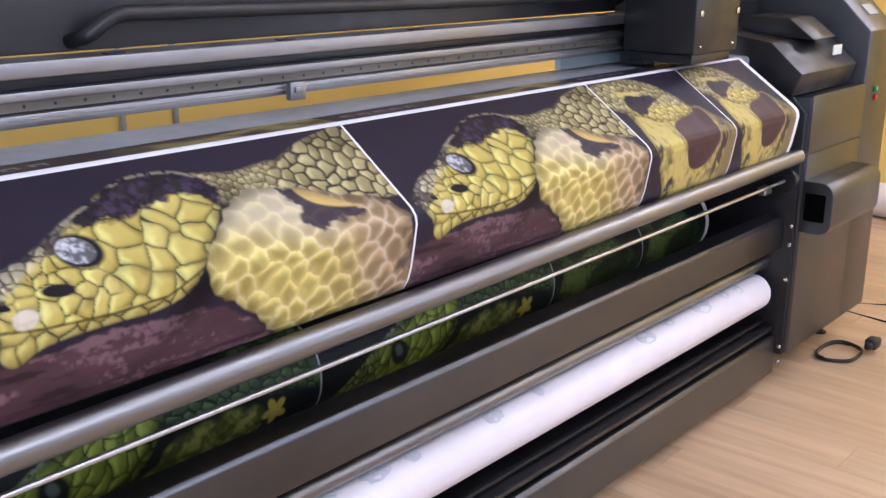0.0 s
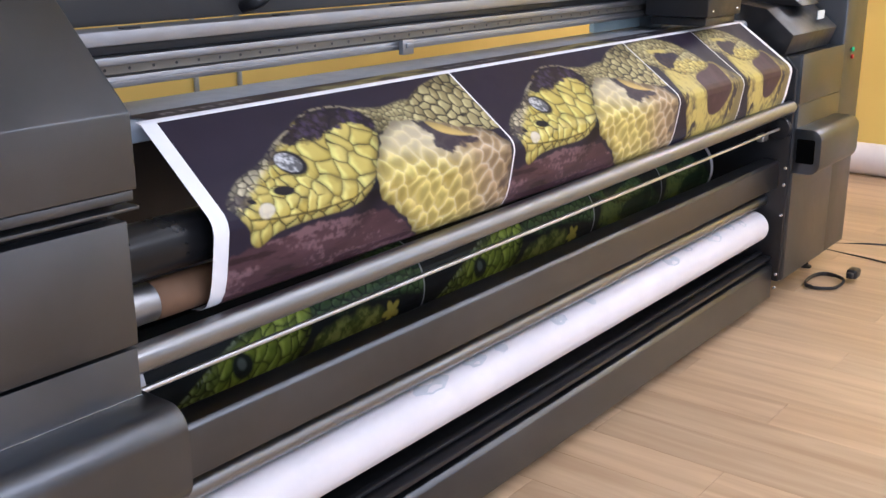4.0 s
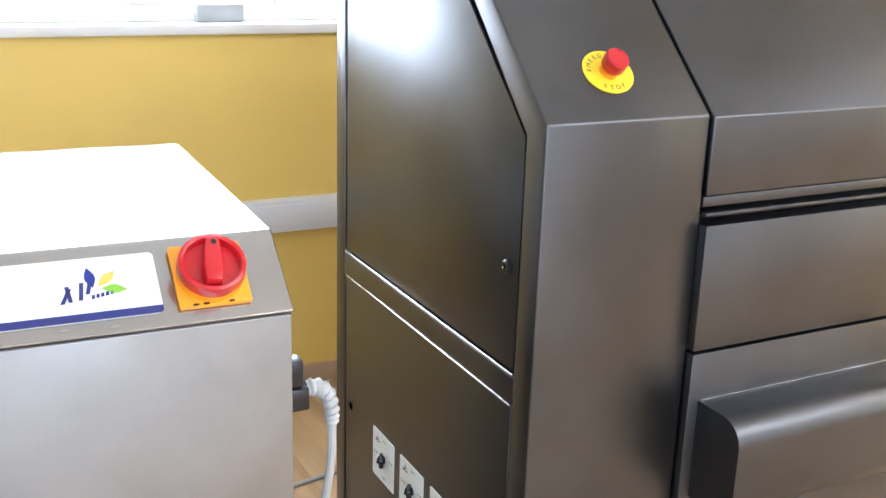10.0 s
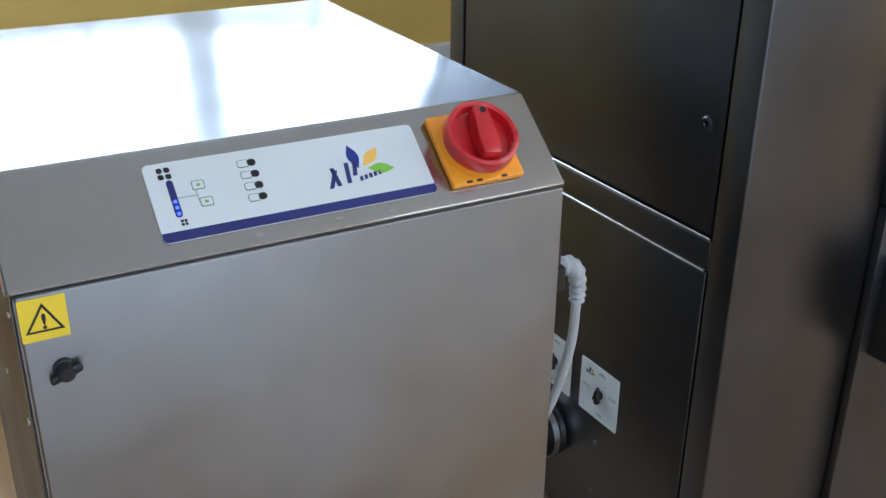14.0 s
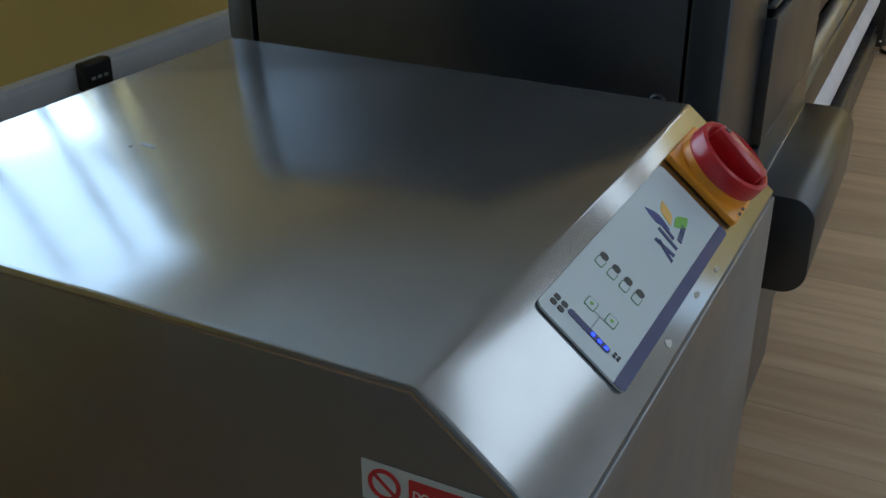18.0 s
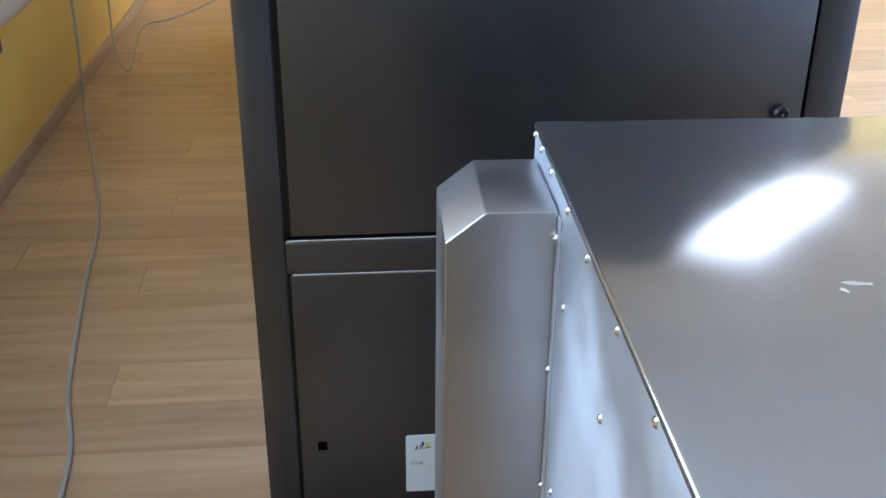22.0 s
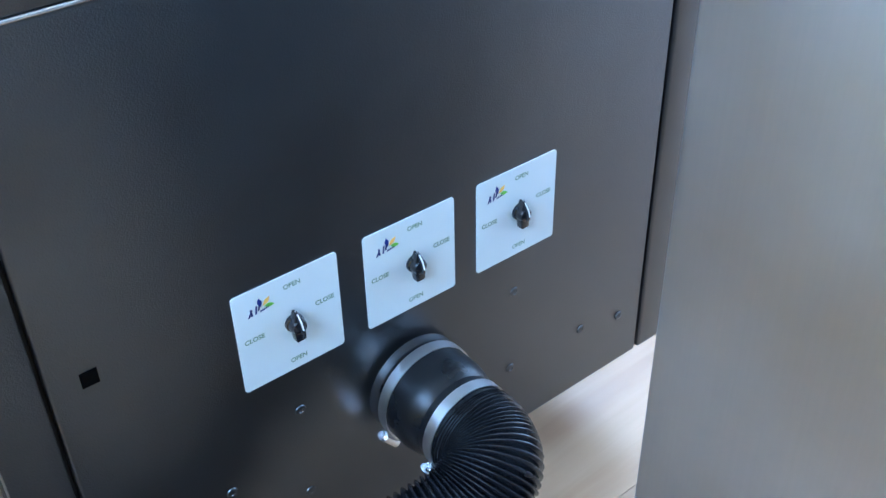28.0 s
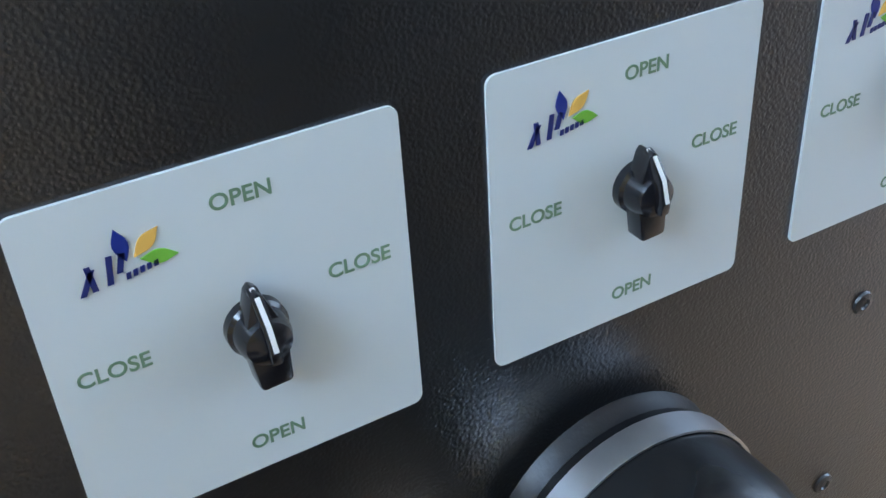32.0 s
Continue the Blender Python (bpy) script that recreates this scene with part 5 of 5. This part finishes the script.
# rear film web with its bracket, seen past the back corner
rear = thing("rear_media_roll", (2.6, 0.85, 0.50), "white film web hanging on brackets behind the printer", "film roll")
part("film_web", prism([(0.846, 0.94), (0.849, 0.94), (0.846, 0.45), (0.843, 0.45)], "x", 1.13, 3.98, 0), WHITE_FILM, rear)
part("film_panel", prism([(0.8495, 0.94), (0.8520, 0.94), (0.8495, 0.575), (0.8470, 0.575)], "x", 1.13, 3.98, 0), PALE_FILM, rear, "pale blue film panel")
part("web_weight", rod((1.128, 0.846, 0.452), (3.98, 0.846, 0.452), 0.0075, 12), BLACK, rear, "thin dark rod along the web edge")
part("rod_knob", rod((1.106, 0.846, 0.452), (1.128, 0.846, 0.452), 0.0125, 16), BLACK_PLASTIC, rear, "small black end knob")
part("film_core", rod((1.13, 0.80, 0.95), (3.98, 0.80, 0.95), 0.048, 32), WHITE_FILM, rear)
brk = part("roll_bracket", prism([(0.845, 0.745), (0.845, 0.845), (0.875, 0.853)] + [(0.893 + 0.044 * math.cos(radians(a)), 0.803 + 0.046 * math.sin(radians(a))) for a in range(80, -81, -16)] + [(0.875, 0.748)], "x", 0.925, 0.933, 0.0015), BLUE_GREY, rear, "pale blue roll bracket")
screw((0.925, 0.897, 0.799), (-1, 0, 0), 0.007, brk)
part("bracket_pin", rod((0.933, 0.905, 0.842), (0.97, 0.905, 0.842), 0.006, 12), CHROME, rear)
part("rear_beam", block(1.121, 4.0, 0.775, 0.828, 0.135, 0.215, 0.004), RAIL_BLUE, printer, "blue-grey steel rail")
part("rear_beam_edge", block(1.121, 4.0, 0.8285, 0.838, 0.128, 0.150, 0.002), ALU, printer)
part("rear_inner", block(1.121, 4.0, 0.60, 0.62, 0.13, 1.1, 0), BLACK, printer)

# ---- stainless extraction unit ----
BX0, BX1, BYF, BYT, BYB, BZ, BZF = -0.985, -0.418, -0.141, -0.047, 0.521, 1.178, 1.101
unit = thing("extraction_unit", ((BX0 + BX1) / 2, 0.19, 0.0), "stainless steel extraction unit with a sloping control panel", "extraction unit")
part("body", prism([(BYF + 0.004, 0.08), (BYF + 0.006, BZF - 0.010), (BYT + 0.006, BZ - 0.0055), (BYB - 0.003, BZ - 0.006), (BYB - 0.003, 0.08)], "x", BX0 + 0.002, BX1 - 0.002, 0.001), STEEL_Z, unit)
part("hood", prism([(BYB + 0.0025, BZ), (BYT, BZ), (BYF, BZF), (BYF + 0.006, BZF - 0.0055), (BYT + 0.004, BZ - 0.0085), (BYB + 0.0025, BZ - 0.0085)], "x", BX0 - 0.0018, BX1 + 0.0018, 0.0032, 3), STEEL_TOP, unit, "folded steel hood with a bright top")
part("side_sheet", prism([(BYB, 0.09), (BYB, BZ - 0.0045), (BYT + 0.004, BZ - 0.0045), (BYF + 0.006, BZF - 0.006), (BYF + 0.012, BZF - 0.014), (BYF + 0.012, 0.09)], "x", BX0 - 0.0005, BX0 + 0.0015, 0.0006), STEEL_Z, unit, "brushed steel side sheet")
part("side_sheet", prism([(BYB, 0.09), (BYB, BZ - 0.0045), (BYT + 0.004, BZ - 0.0045), (BYF + 0.006, BZF - 0.006), (BYF + 0.012, BZF - 0.014), (BYF + 0.012, 0.09)], "x", BX1 - 0.0015, BX1 + 0.0005, 0.0006), STEEL_Z, unit)
part("front_door", block(BX0 + 0.004, BX1 - 0.002, BYF - 0.001, BYF + 0.012, 0.10, BZF - 0.0035, 0.002, 3), STEEL_Z, unit, "plain brushed steel front door")
part("back_sheet", block(BX0 + 0.003, BX1 - 0.003, BYB - 0.002, BYB + 0.0015, 0.09, BZ - 0.004, 0.0006), ZINC, unit, "galvanised rear sheet with screws")
for x in (BX0 + 0.05, BX1 - 0.05):
    for y in (BYF + 0.06, BYB - 0.06):
        part("castor", lathe([(0.02, 0), (0.03, 0.012), (0.03, 0.05), (0.012, 0.055), (0.012, 0.082), (0, 0.082)], Matrix.Translation((x, y, 0)), 20), BLACK, unit)
for x, z in ((-0.425, 1.167), (-0.465, 1.167), (-0.521, 1.167), (-0.604, 1.167), (-0.687, 1.166), (-0.79, 1.166), (-0.89, 1.166), (-0.96, 1.165), (-0.613, 1.083), (-0.767, 1.081), (-0.611, 0.89), (-0.767, 0.88), (-0.96, 0.95), (-0.611, 0.65), (-0.96, 0.6)):
    screw((x, BYB + 0.0012, z), (0, 1, 0), 0.0039, unit)
for y, z in ((0.257, 0.916), (0.081, 0.907), (-0.118, 1.072), (-0.118, 0.961), (-0.118, 0.80), (0.257, 0.6), (0.081, 0.6), (0.45, 0.9), (0.45, 1.05)):
    screw((BX0 - 0.0003, y, z), (-1, 0, 0), 0.0036, unit)
part("vent_hole", rod((BX0 - 0.001, -0.07, 1.078), (BX0 + 0.002, -0.07, 1.078), 0.004, 14), BLACK, unit)

SCUFF = plain("dull_scuff", (0.48, 0.48, 0.475), 0.45, 0.6, 0.1, 60)
for x, y, l1, w1, ang in ((-0.757, 0.352, 0.022, 0.0055, 80), (-0.766, 0.365, 0.008, 0.004, 30)):
    sm2 = on_plane((x, y, BZ + 0.0001), (math.cos(radians(ang)), math.sin(radians(ang)), 0), (-math.sin(radians(ang)), math.cos(radians(ang)), 0))
    part("scuff", flat([(l1 / 2 * math.cos(k * 0.628) * (1 + 0.25 * math.sin(k * 2.3)), w1 / 2 * math.sin(k * 0.628) * (1 + 0.35 * math.cos(k * 3.1))) for k in range(10)], sm2, 0, 0.0002), SCUFF, unit, "pale scuff mark on the steel", smooth=False)

# cover over the cable run on its back
part("duct_flange", block(-0.581, -0.440, BYB + 0.0016, BYB + 0.004, 0.09, 1.148, 0.0008), ZINC, unit)
part("duct_cover", prism([(BYB + 0.0041, 0.09), (BYB + 0.0041, 1.152), (0.585, 1.152), (0.619, 1.125), (0.619, 0.09)], "x", -0.572, -0.449, 0.0018, 3), DUCT, unit, "upright folded steel duct cover")
for z in (1.13, 1.0, 0.87, 0.70, 0.5, 0.3):
    screw((-0.5765, BYB + 0.004, z), (0, 1, 0), 0.0043, unit)

# control panel on the slope
up = Vector((0, BYT - BYF, BZ - BZF)).normalized()
cx, cy, cz = -0.7075, (BYF + BYT) / 2 + 0.0, (BZF + BZ) / 2
pm = on_plane(Vector((cx, cy, cz)) + Vector((0, -up.z, up.y)) * 0.0008, (1, 0, 0), up)
panel = part("control_panel", flat(rounded_outline(0.281, 0.084, 0.006), pm, 0, 0.002), LABEL_WHITE, unit, "white control panel with blue lights", smooth=False)
part("blue_band", flat([(-0.1405, -0.036), (-0.1405, -0.039), (-0.137, -0.042), (0.137, -0.042), (0.1405, -0.039), (0.1405, -0.032), (-0.1405, -0.032)], pm, 0.002, 0.0024), NAVY, panel, "dark blue band", smooth=False)
emblem(pm @ Matrix.Translation((0.072, -0.002, 0.0021)), 0.046, panel)
for i, (dx, dy, s) in enumerate(((-0.122, 0.030, 0.0065), (-0.117, -0.024, 0.0032))):
    blades = [flat(shifted(rounded_outline(s * 0.85, s * 0.85, s * 0.3), dx + s * 0.55 * a, dy + s * 0.55 * b), pm, 0.002, 0.0024) for a, b in ((1, 1), (-1, 1), (-1, -1), (1, -1))]
    part("fan_symbol", merge(*blades), INK, panel, smooth=False)
part("level_bar", flat(shifted(rounded_outline(0.0065, 0.040, 0.003), -0.1195, 0.002), pm, 0.002, 0.0026), NAVY, panel, smooth=False)
for k in range(3):
    part("blue_light", flat(shifted(rounded_outline(0.0035, 0.0035, 0.0017), -0.1195, -0.0145 + 0.0065 * k), pm, 0.0026, 0.0030), BLUE_LED, panel, "lit blue lamp", smooth=False)
part("grey_lines", merge(flat([(-0.116, 0.0015), (-0.098, 0.0015), (-0.098, 0.0025), (-0.116, 0.0025)], pm, 0.002, 0.0023), flat([(-0.098, -0.006), (-0.097, -0.006), (-0.097, 0.010), (-0.098, 0.010)], pm, 0.002, 0.0023)), GREY_PLASTIC, panel, smooth=False)
for dx, dy in ((-0.094, 0.0125), (-0.091, -0.0065)):
    part("green_key", flat(shifted(rounded_outline(0.0125, 0.010, 0.002), dx, dy), pm, 0.002, 0.0023), LEAF_DARK, panel, smooth=False)
    part("key_face", flat(shifted(rounded_outline(0.0108, 0.0083, 0.0016), dx, dy), pm, 0.0023, 0.0026), LABEL_WHITE, panel, smooth=False)
    part("key_mark", flat(shifted(rounded_outline(0.0035, 0.003, 0.001), dx, dy), pm, 0.0026, 0.0028), LEAF_GREEN, panel, smooth=False)
for k in range(4):
    dx, dy = -0.046, 0.027 - 0.0128 * k
    part("lamp_symbol", flat(shifted(rounded_outline(0.0115, 0.0085, 0.0025), dx, dy), pm, 0.002, 0.0023), LEAF_DARK, panel, smooth=False)
    part("symbol_face", flat(shifted(rounded_outline(0.0100, 0.0070, 0.0020), dx, dy), pm, 0.0023, 0.0026), LABEL_WHITE, panel, smooth=False)
    part("black_cap", flat(shifted(rounded_outline(0.0085, 0.0075, 0.0035), dx + 0.0085, dy), pm, 0.0023, 0.0028), INK, panel, smooth=False)

# finger marks below the panel
SMUDGE = plain("dull_finger_mark", (0.41, 0.41, 0.41), 0.22, 1.0, 0.1, 80)
frng = random.Random(7)
for u in (-0.052, 0.030, 0.085):
    v, ln, wd, tw = -0.049 + frng.uniform(-0.003, 0.002), frng.uniform(0.008, 0.015), frng.uniform(0.004, 0.007), frng.uniform(-40, 40)
    part("finger_mark", flat(shifted([(ln / 2 * math.cos(k * 0.524) * (1 + 0.2 * math.sin(k * 1.7 + u * 90)), wd / 2 * math.sin(k * 0.524)) for k in range(12)], u, v, 1.0, 0), pm @ pose(0, 0, 0, 0, 0, 0), -0.0006, -0.0004), SMUDGE, unit, "dull finger mark on the steel", smooth=False)

# main switch
sm = on_plane(Vector((-0.5070, cy, cz)) + Vector((0, -up.z, up.y)) * 0.0008, (1, 0, 0), up)
sw = part("main_switch", flat(rounded_outline(0.086, 0.086, 0.003), sm, 0, 0.007, 0.0015), ORANGE, unit, "red rotary main switch on an orange plate")
part("switch_collar", lathe([(0.040, 0.007), (0.0385, 0.018), (0.030, 0.018)], sm, 48), ORANGE, sw)
part("switch_ring", lathe([(0.0395, 0.016), (0.0405, 0.019), (0.0395, 0.033), (0.036, 0.0345), (0.0335, 0.033), (0.0325, 0.022), (0.0, 0.021)], sm, 56), RED, sw, "red dished switch ring")
part("switch_grip", flat([(-0.010, -0.031), (0.010, -0.031), (0.012, -0.010), (0.0085, 0.028), (-0.0085, 0.028), (-0.012, -0.010)], sm @ pose(0, 0, 0, 0, 0, -8), 0.0212, 0.043, 0.004), RED, sw, "red grip bar")
part("grip_hole", rod(sm @ Vector((0.004, 0.021, 0.0425)), sm @ Vector((0.004, 0.021, 0.0437)), 0.0035, 14), BLACK, sw)
for dx in (-0.024, -0.012, 0.018):
    part("print_mark", flat(shifted(rounded_outline(0.007, 0.0028, 0.001), dx, -0.0405), sm, 0.007, 0.0074), INK, sw, smooth=False)

# door knob, warning and notice signs
dm = on_plane((-0.951, BYF - 0.001, 1.022), (1, 0, 0), (0, 0, 1))
lockm = part("turn_knob", lathe([(0.010, 0), (0.010, 0.005), (0.0085, 0.006), (0.0078, 0.014), (0.0065, 0.016), (0, 0.016)], dm, 28), BLACK, unit, "black plastic turn lock")
part("knob_wing", flat([(-0.0155, -0.0035), (-0.0135, -0.0055), (0.0135, -0.003), (0.0155, 0.0), (0.0135, 0.0055), (-0.0135, 0.002)], dm @ pose(0, 0, 0, 0, 0, 14), 0.004, 0.0145, 0.0015), BLACK, lockm)
wm = on_plane((-0.961, BYF - 0.0012, 1.074), (1, 0, 0), (0, 0, 1))
warn = part("warning_sign", flat(rounded_outline(0.040, 0.041, 0.001), wm, 0, 0.0005), SIGN_YELLOW, unit, "yellow warning triangle sticker", smooth=False)
tri, tri2 = [(-0.0165, -0.0125), (0.0165, -0.0125), (0, 0.0155)], [(-0.0128, -0.0103), (0.0128, -0.0103), (0, 0.0112)]
part("triangle", flat(tri, wm, 0.0005, 0.0008), INK, warn, smooth=False)
part("triangle_face", flat(tri2, wm, 0.0008, 0.0011), SIGN_YELLOW, warn, smooth=False)
lettering("!", 0.020, wm @ Matrix.Translation((0, -0.003, 0)), 0.0012, INK, warn, 0.0001, 0.0006)
nm = on_plane((BX0 - 0.0008, -0.0585, 1.100), (0, -1, 0), (0, 0, 1))
note = part("notice_sign", flat(rounded_outline(0.099, 0.030, 0.001), nm, 0, 0.0005), LABEL_WHITE, unit, "white and red notice sticker", smooth=False)
part("red_field", flat(shifted(rounded_outline(0.062, 0.021, 0.001), 0.0145, 0), nm, 0.0005, 0.0008), SIGN_RED, note, smooth=False)
lettering("DO NOT COVER", 0.0075, nm @ Matrix.Translation((0.0145, 0, 0)), 0.0009, WHITE_PAINT, note, 0.0001, 0.0002)
ring = lathe([(0.0085, 0.0005), (0.0115, 0.0005), (0.0115, 0.0009), (0.0085, 0.0009)], nm @ Matrix.Translation((-0.0335, 0, 0)), 36, closed=True)
part("ban_ring", ring, SIGN_RED, note, smooth=False)
part("ban_bar", flat([(-0.042, 0.0055), (-0.040, 0.0072), (-0.025, -0.0055), (-0.027, -0.0072)], nm, 0.0006, 0.0009), SIGN_RED, note, smooth=False)

# plug box and grey conduit on its right side
part("connector", block(BX1 + 0.0006, BX1 + 0.022, -0.114, -0.086, 0.985, 1.022, 0.004), BLACK_PLASTIC, unit, "black cable connector")
part("connector_foot", block(BX1 + 0.0006, BX1 + 0.029, -0.116, -0.084, 0.953, 0.9845, 0.004), BLACK_PLASTIC, unit)
cond = smooth_path([(BX1 + 0.029, -0.095, 0.974), (BX1 + 0.045, -0.095, 0.974), (BX1 + 0.060, -0.092, 0.960), (BX1 + 0.067, -0.088, 0.935), (BX1 + 0.068, -0.086, 0.918)], 8)
part("conduit", sweep(cond, lambda i: 0.0118 + 0.0016 * math.cos(i * math.pi * 0.5) - 0.0001 * i, 16), GREY_PLASTIC, unit, "ribbed grey conduit")
lead = smooth_path([(BX1 + 0.068, -0.086, 0.920), (BX1 + 0.068, -0.080, 0.85), (BX1 + 0.060, -0.06, 0.76), (BX1 + 0.040, -0.01, 0.62), (BX1 + 0.024, 0.06, 0.42), (BX1 + 0.024, 0.13, 0.20), (BX1 + 0.04, 0.2, 0.012), (BX1 + 0.06, 0.5, 0.008), (BX1 + 0.10, 0.9, 0.008)], 8)
part("grey_lead", sweep(lead, 0.0062, 10), GREY_PLASTIC, unit)

# the unit stands slightly askew to the printer
unit.matrix_world = pose(unit.location.x - 0.010, unit.location.y + 0.004, 0.0, 0, 0, -1.5)

# ---- air hose between the two machines ----
hose = thing("air_hose", (-0.12, 0.45, 0.0), "black corrugated air hose with steel clamps", "air hose")
part("rubber_sleeve", lathe([(0.0550, 0.0085), (0.0570, 0.010), (0.0570, 0.052), (0.054, 0.066), (0.050, 0.072), (0.050, 0.112), (0.046, 0.112), (0.046, 0.0085)], hm @ Matrix.Translation((0, 0, 0.0)), 48), RUBBER, hose, "smooth rubber reducer sleeve")
for z0, r in ((0.015, 0.0577), (0.082, 0.0512)):
    clamp = part("hose_clamp", lathe([(r, z0), (r + 0.0012, z0), (r + 0.0012, z0 + 0.013), (r, z0 + 0.013)], hm, 48, closed=True), CLAMP_STEEL, hose, "steel worm clamp")
    cx2, rr2 = -(z0 + 0.0065) + 0.0012, r + 0.0065
    cy2, cz2 = HY + 0.80 * rr2, HZ - 0.60 * rr2
    part("clamp_screw", merge(rod((cx2, cy2 - 0.6 * 0.013, cz2 - 0.8 * 0.013), (cx2, cy2 + 0.6 * 0.011, cz2 + 0.8 * 0.011), 0.0058, 12), rod((cx2, cy2 + 0.6 * 0.0115, cz2 + 0.8 * 0.0115), (cx2, cy2 + 0.6 * 0.017, cz2 + 0.8 * 0.017), 0.0042, 6)), CHROME, clamp, "hexagon worm screw")
line = smooth_path([(-0.095, HY, HZ), (-0.120, HY + 0.001, HZ - 0.002), (-0.142, HY + 0.014, HZ - 0.010), (-0.150, HY + 0.050, HZ - 0.030), (-0.138, HY + 0.108, HZ - 0.050), (-0.115, HY + 0.18, HZ - 0.078), (-0.100, HY + 0.27, HZ - 0.115), (-0.115, HY + 0.38, 0.125), (-0.18, HY + 0.47, 0.075), (-0.29, HY + 0.49, 0.0545), (-0.42, HY + 0.42, 0.0545), (-0.50, HY + 0.33, 0.0545)], 20)
dense = smooth_path([tuple(p) for p in line[::4]], 12)
part("corrugated_hose", sweep(dense, lambda i: 0.0465 + 0.0060 * abs(math.sin(i * math.pi / 7)), 28), HOSE_BLACK, hose, "black ribbed hose")

# ---- things on the floor ----
cablew = thing("floor_cable", (1.2, 1.4, 0.0), "long grey cable lying on the planks", "cable")
part("cable", sweep(smooth_path([(-0.35, 1.22, 0.006), (0.36, 1.335, 0.006), (0.69, 1.37, 0.006), (0.93, 1.43, 0.006), (1.21, 1.47, 0.006), (1.55, 1.515, 0.006), (1.96, 1.56, 0.006), (2.5, 1.68, 0.006), (3.1, 1.84, 0.006), (3.35, 1.90, 0.03), (3.40, 1.905, 0.3), (3.38, 1.90, 0.58)], 8), 0.006, 10), GREY_PLASTIC, cablew)
cablew2 = thing("floor_cable", (3.9, 1.85, 0.0), "thin grey cable hanging from the trunking", "cable")
part("cable", sweep(smooth_path([(4.16, 1.90, 0.58), (4.10, 1.90, 0.25), (3.98, 1.87, 0.05), (3.80, 1.79, 0.006), (3.90, 1.785, 0.006), (4.5, 1.85, 0.006), (4.74, 1.84, 0.006), (4.84, 1.74, 0.006), (5.1, 1.6, 0.006), (5.7, 1.4, 0.006)], 8), 0.005, 10), GREY_PLASTIC, cablew2)

plug = thing("coiled_power_lead", (4.58, -0.07, 0.0), "coiled black power lead with a plug on the floor", "power lead")
coil = [Vector((4.55 + (0.115 + 0.010 * math.sin(3 * a)) * math.cos(a), -0.04 + (0.085 + 0.012 * math.cos(2 * a)) * math.sin(a), 0.006 + 0.0035 * a / 6.28)) for a in [i * 0.22 for i in range(100)]]
part("lead", sweep(coil, 0.0048, 10), BLACK, plug)
part("plug_body", merge(block(4.63, 4.70, -0.155, -0.105, 0.018, 0.062, 0.012, 3), block(4.60, 4.63, -0.145, -0.115, 0.026, 0.054, 0.008, 2)), BLACK_PLASTIC, plug, "black moulded plug")
floor_lead = thing("floor_lead", (5.2, -0.1, 0.0), "thin black lead running over the planks", "cable")
part("lead", sweep(smooth_path([(4.99, 0.30, 0.10), (5.10, 0.2, 0.006), (5.05, -0.1, 0.005), (4.98, -0.35, 0.005), (4.9, -0.8, 0.005), (4.7, -1.5, 0.005)], 8), 0.0045, 8), BLACK, floor_lead)
floor_lead2 = thing("floor_lead", (5.4, -0.2, 0.0), "thin black lead running over the planks", "cable")
part("lead", sweep(smooth_path([(4.99, 0.42, 0.12), (5.2, 0.2, 0.006), (5.33, -0.05, 0.005), (5.42, -0.4, 0.005), (5.3, -1.2, 0.005), (5.6, -2.0, 0.005)], 8), 0.0045, 8), BLACK, floor_lead2)
stand = thing("wheeled_stand", (3.3, -2.8, 0.0), "low black tubular stand base on small castors", "stand")
for p0, p1 in (((3.52, -2.52, 0.07), (2.35, -2.42, 0.07)), ((3.60, -2.62, 0.07), (3.58, -3.55, 0.07)), ((2.50, -2.45, 0.07), (3.58, -3.40, 0.07))):
    part("base_tube", rod(p0, p1, 0.0125, 16), BLACK, stand)
for x, y in ((3.50, -2.53), (2.38, -2.43), (3.58, -3.5), (3.595, -2.72)):
    part("castor", lathe([(0, 0.0), (0.016, 0.004), (0.024, 0.018), (0.024, 0.034), (0.012, 0.05), (0.008, 0.066), (0, 0.066)], Matrix.Translation((x, y, 0)), 18), BLACK_PLASTIC, stand)

wroll = thing("wall_paper_roll", (6.98, 0.3, 0.0), "white paper roll lying along the yellow wall", "paper roll")
part("paper", pipe((6.98, -1.6, 0.105), (6.98, 1.2, 0.105), 0.104, 0.045), PAPER, wroll)

# floor planks, each a piece of its own, cut at the walls
PLW, PLL = 0.1935, 1.29
plank_meshes = {}


def plank_mesh(w, length):
    key = (round(w, 4), round(length, 4))
    if key not in plank_meshes:
        bm = block(-w / 2 + 0.0004, w / 2 - 0.0004, -length / 2 + 0.0004, length / 2 - 0.0004, -0.006, 0.0, 0.0006, 1)
        me = bpy.data.meshes.new("plank")
        bm.to_mesh(me)
        bm.free()
        me.materials.append(OAK)
        plank_meshes[key] = me
    return plank_meshes[key]


for c in range(60):
    x = 0.681 + PLW * (c - 22.5)
    x0, x1 = max(x - PLW / 2, WX0), min(x + PLW / 2, WX1)
    if x1 - x0 < 0.02:
        continue
    y = 1.325 - PLL / 2 - 5 * PLL + (c % 3) * 0.43 + 0.02 * (c % 2)
    while y < WY1 + PLL / 2:
        y0, y1 = max(y - PLL / 2, WY0), min(y + PLL / 2, WY1)
        if y1 - y0 > 0.02:
            p = new("plank", plank_mesh(x1 - x0, y1 - y0))
            p.location = ((x0 + x1) / 2, (y0 + y1) / 2, 0.0)
            p.parent = floor
        y += PLL
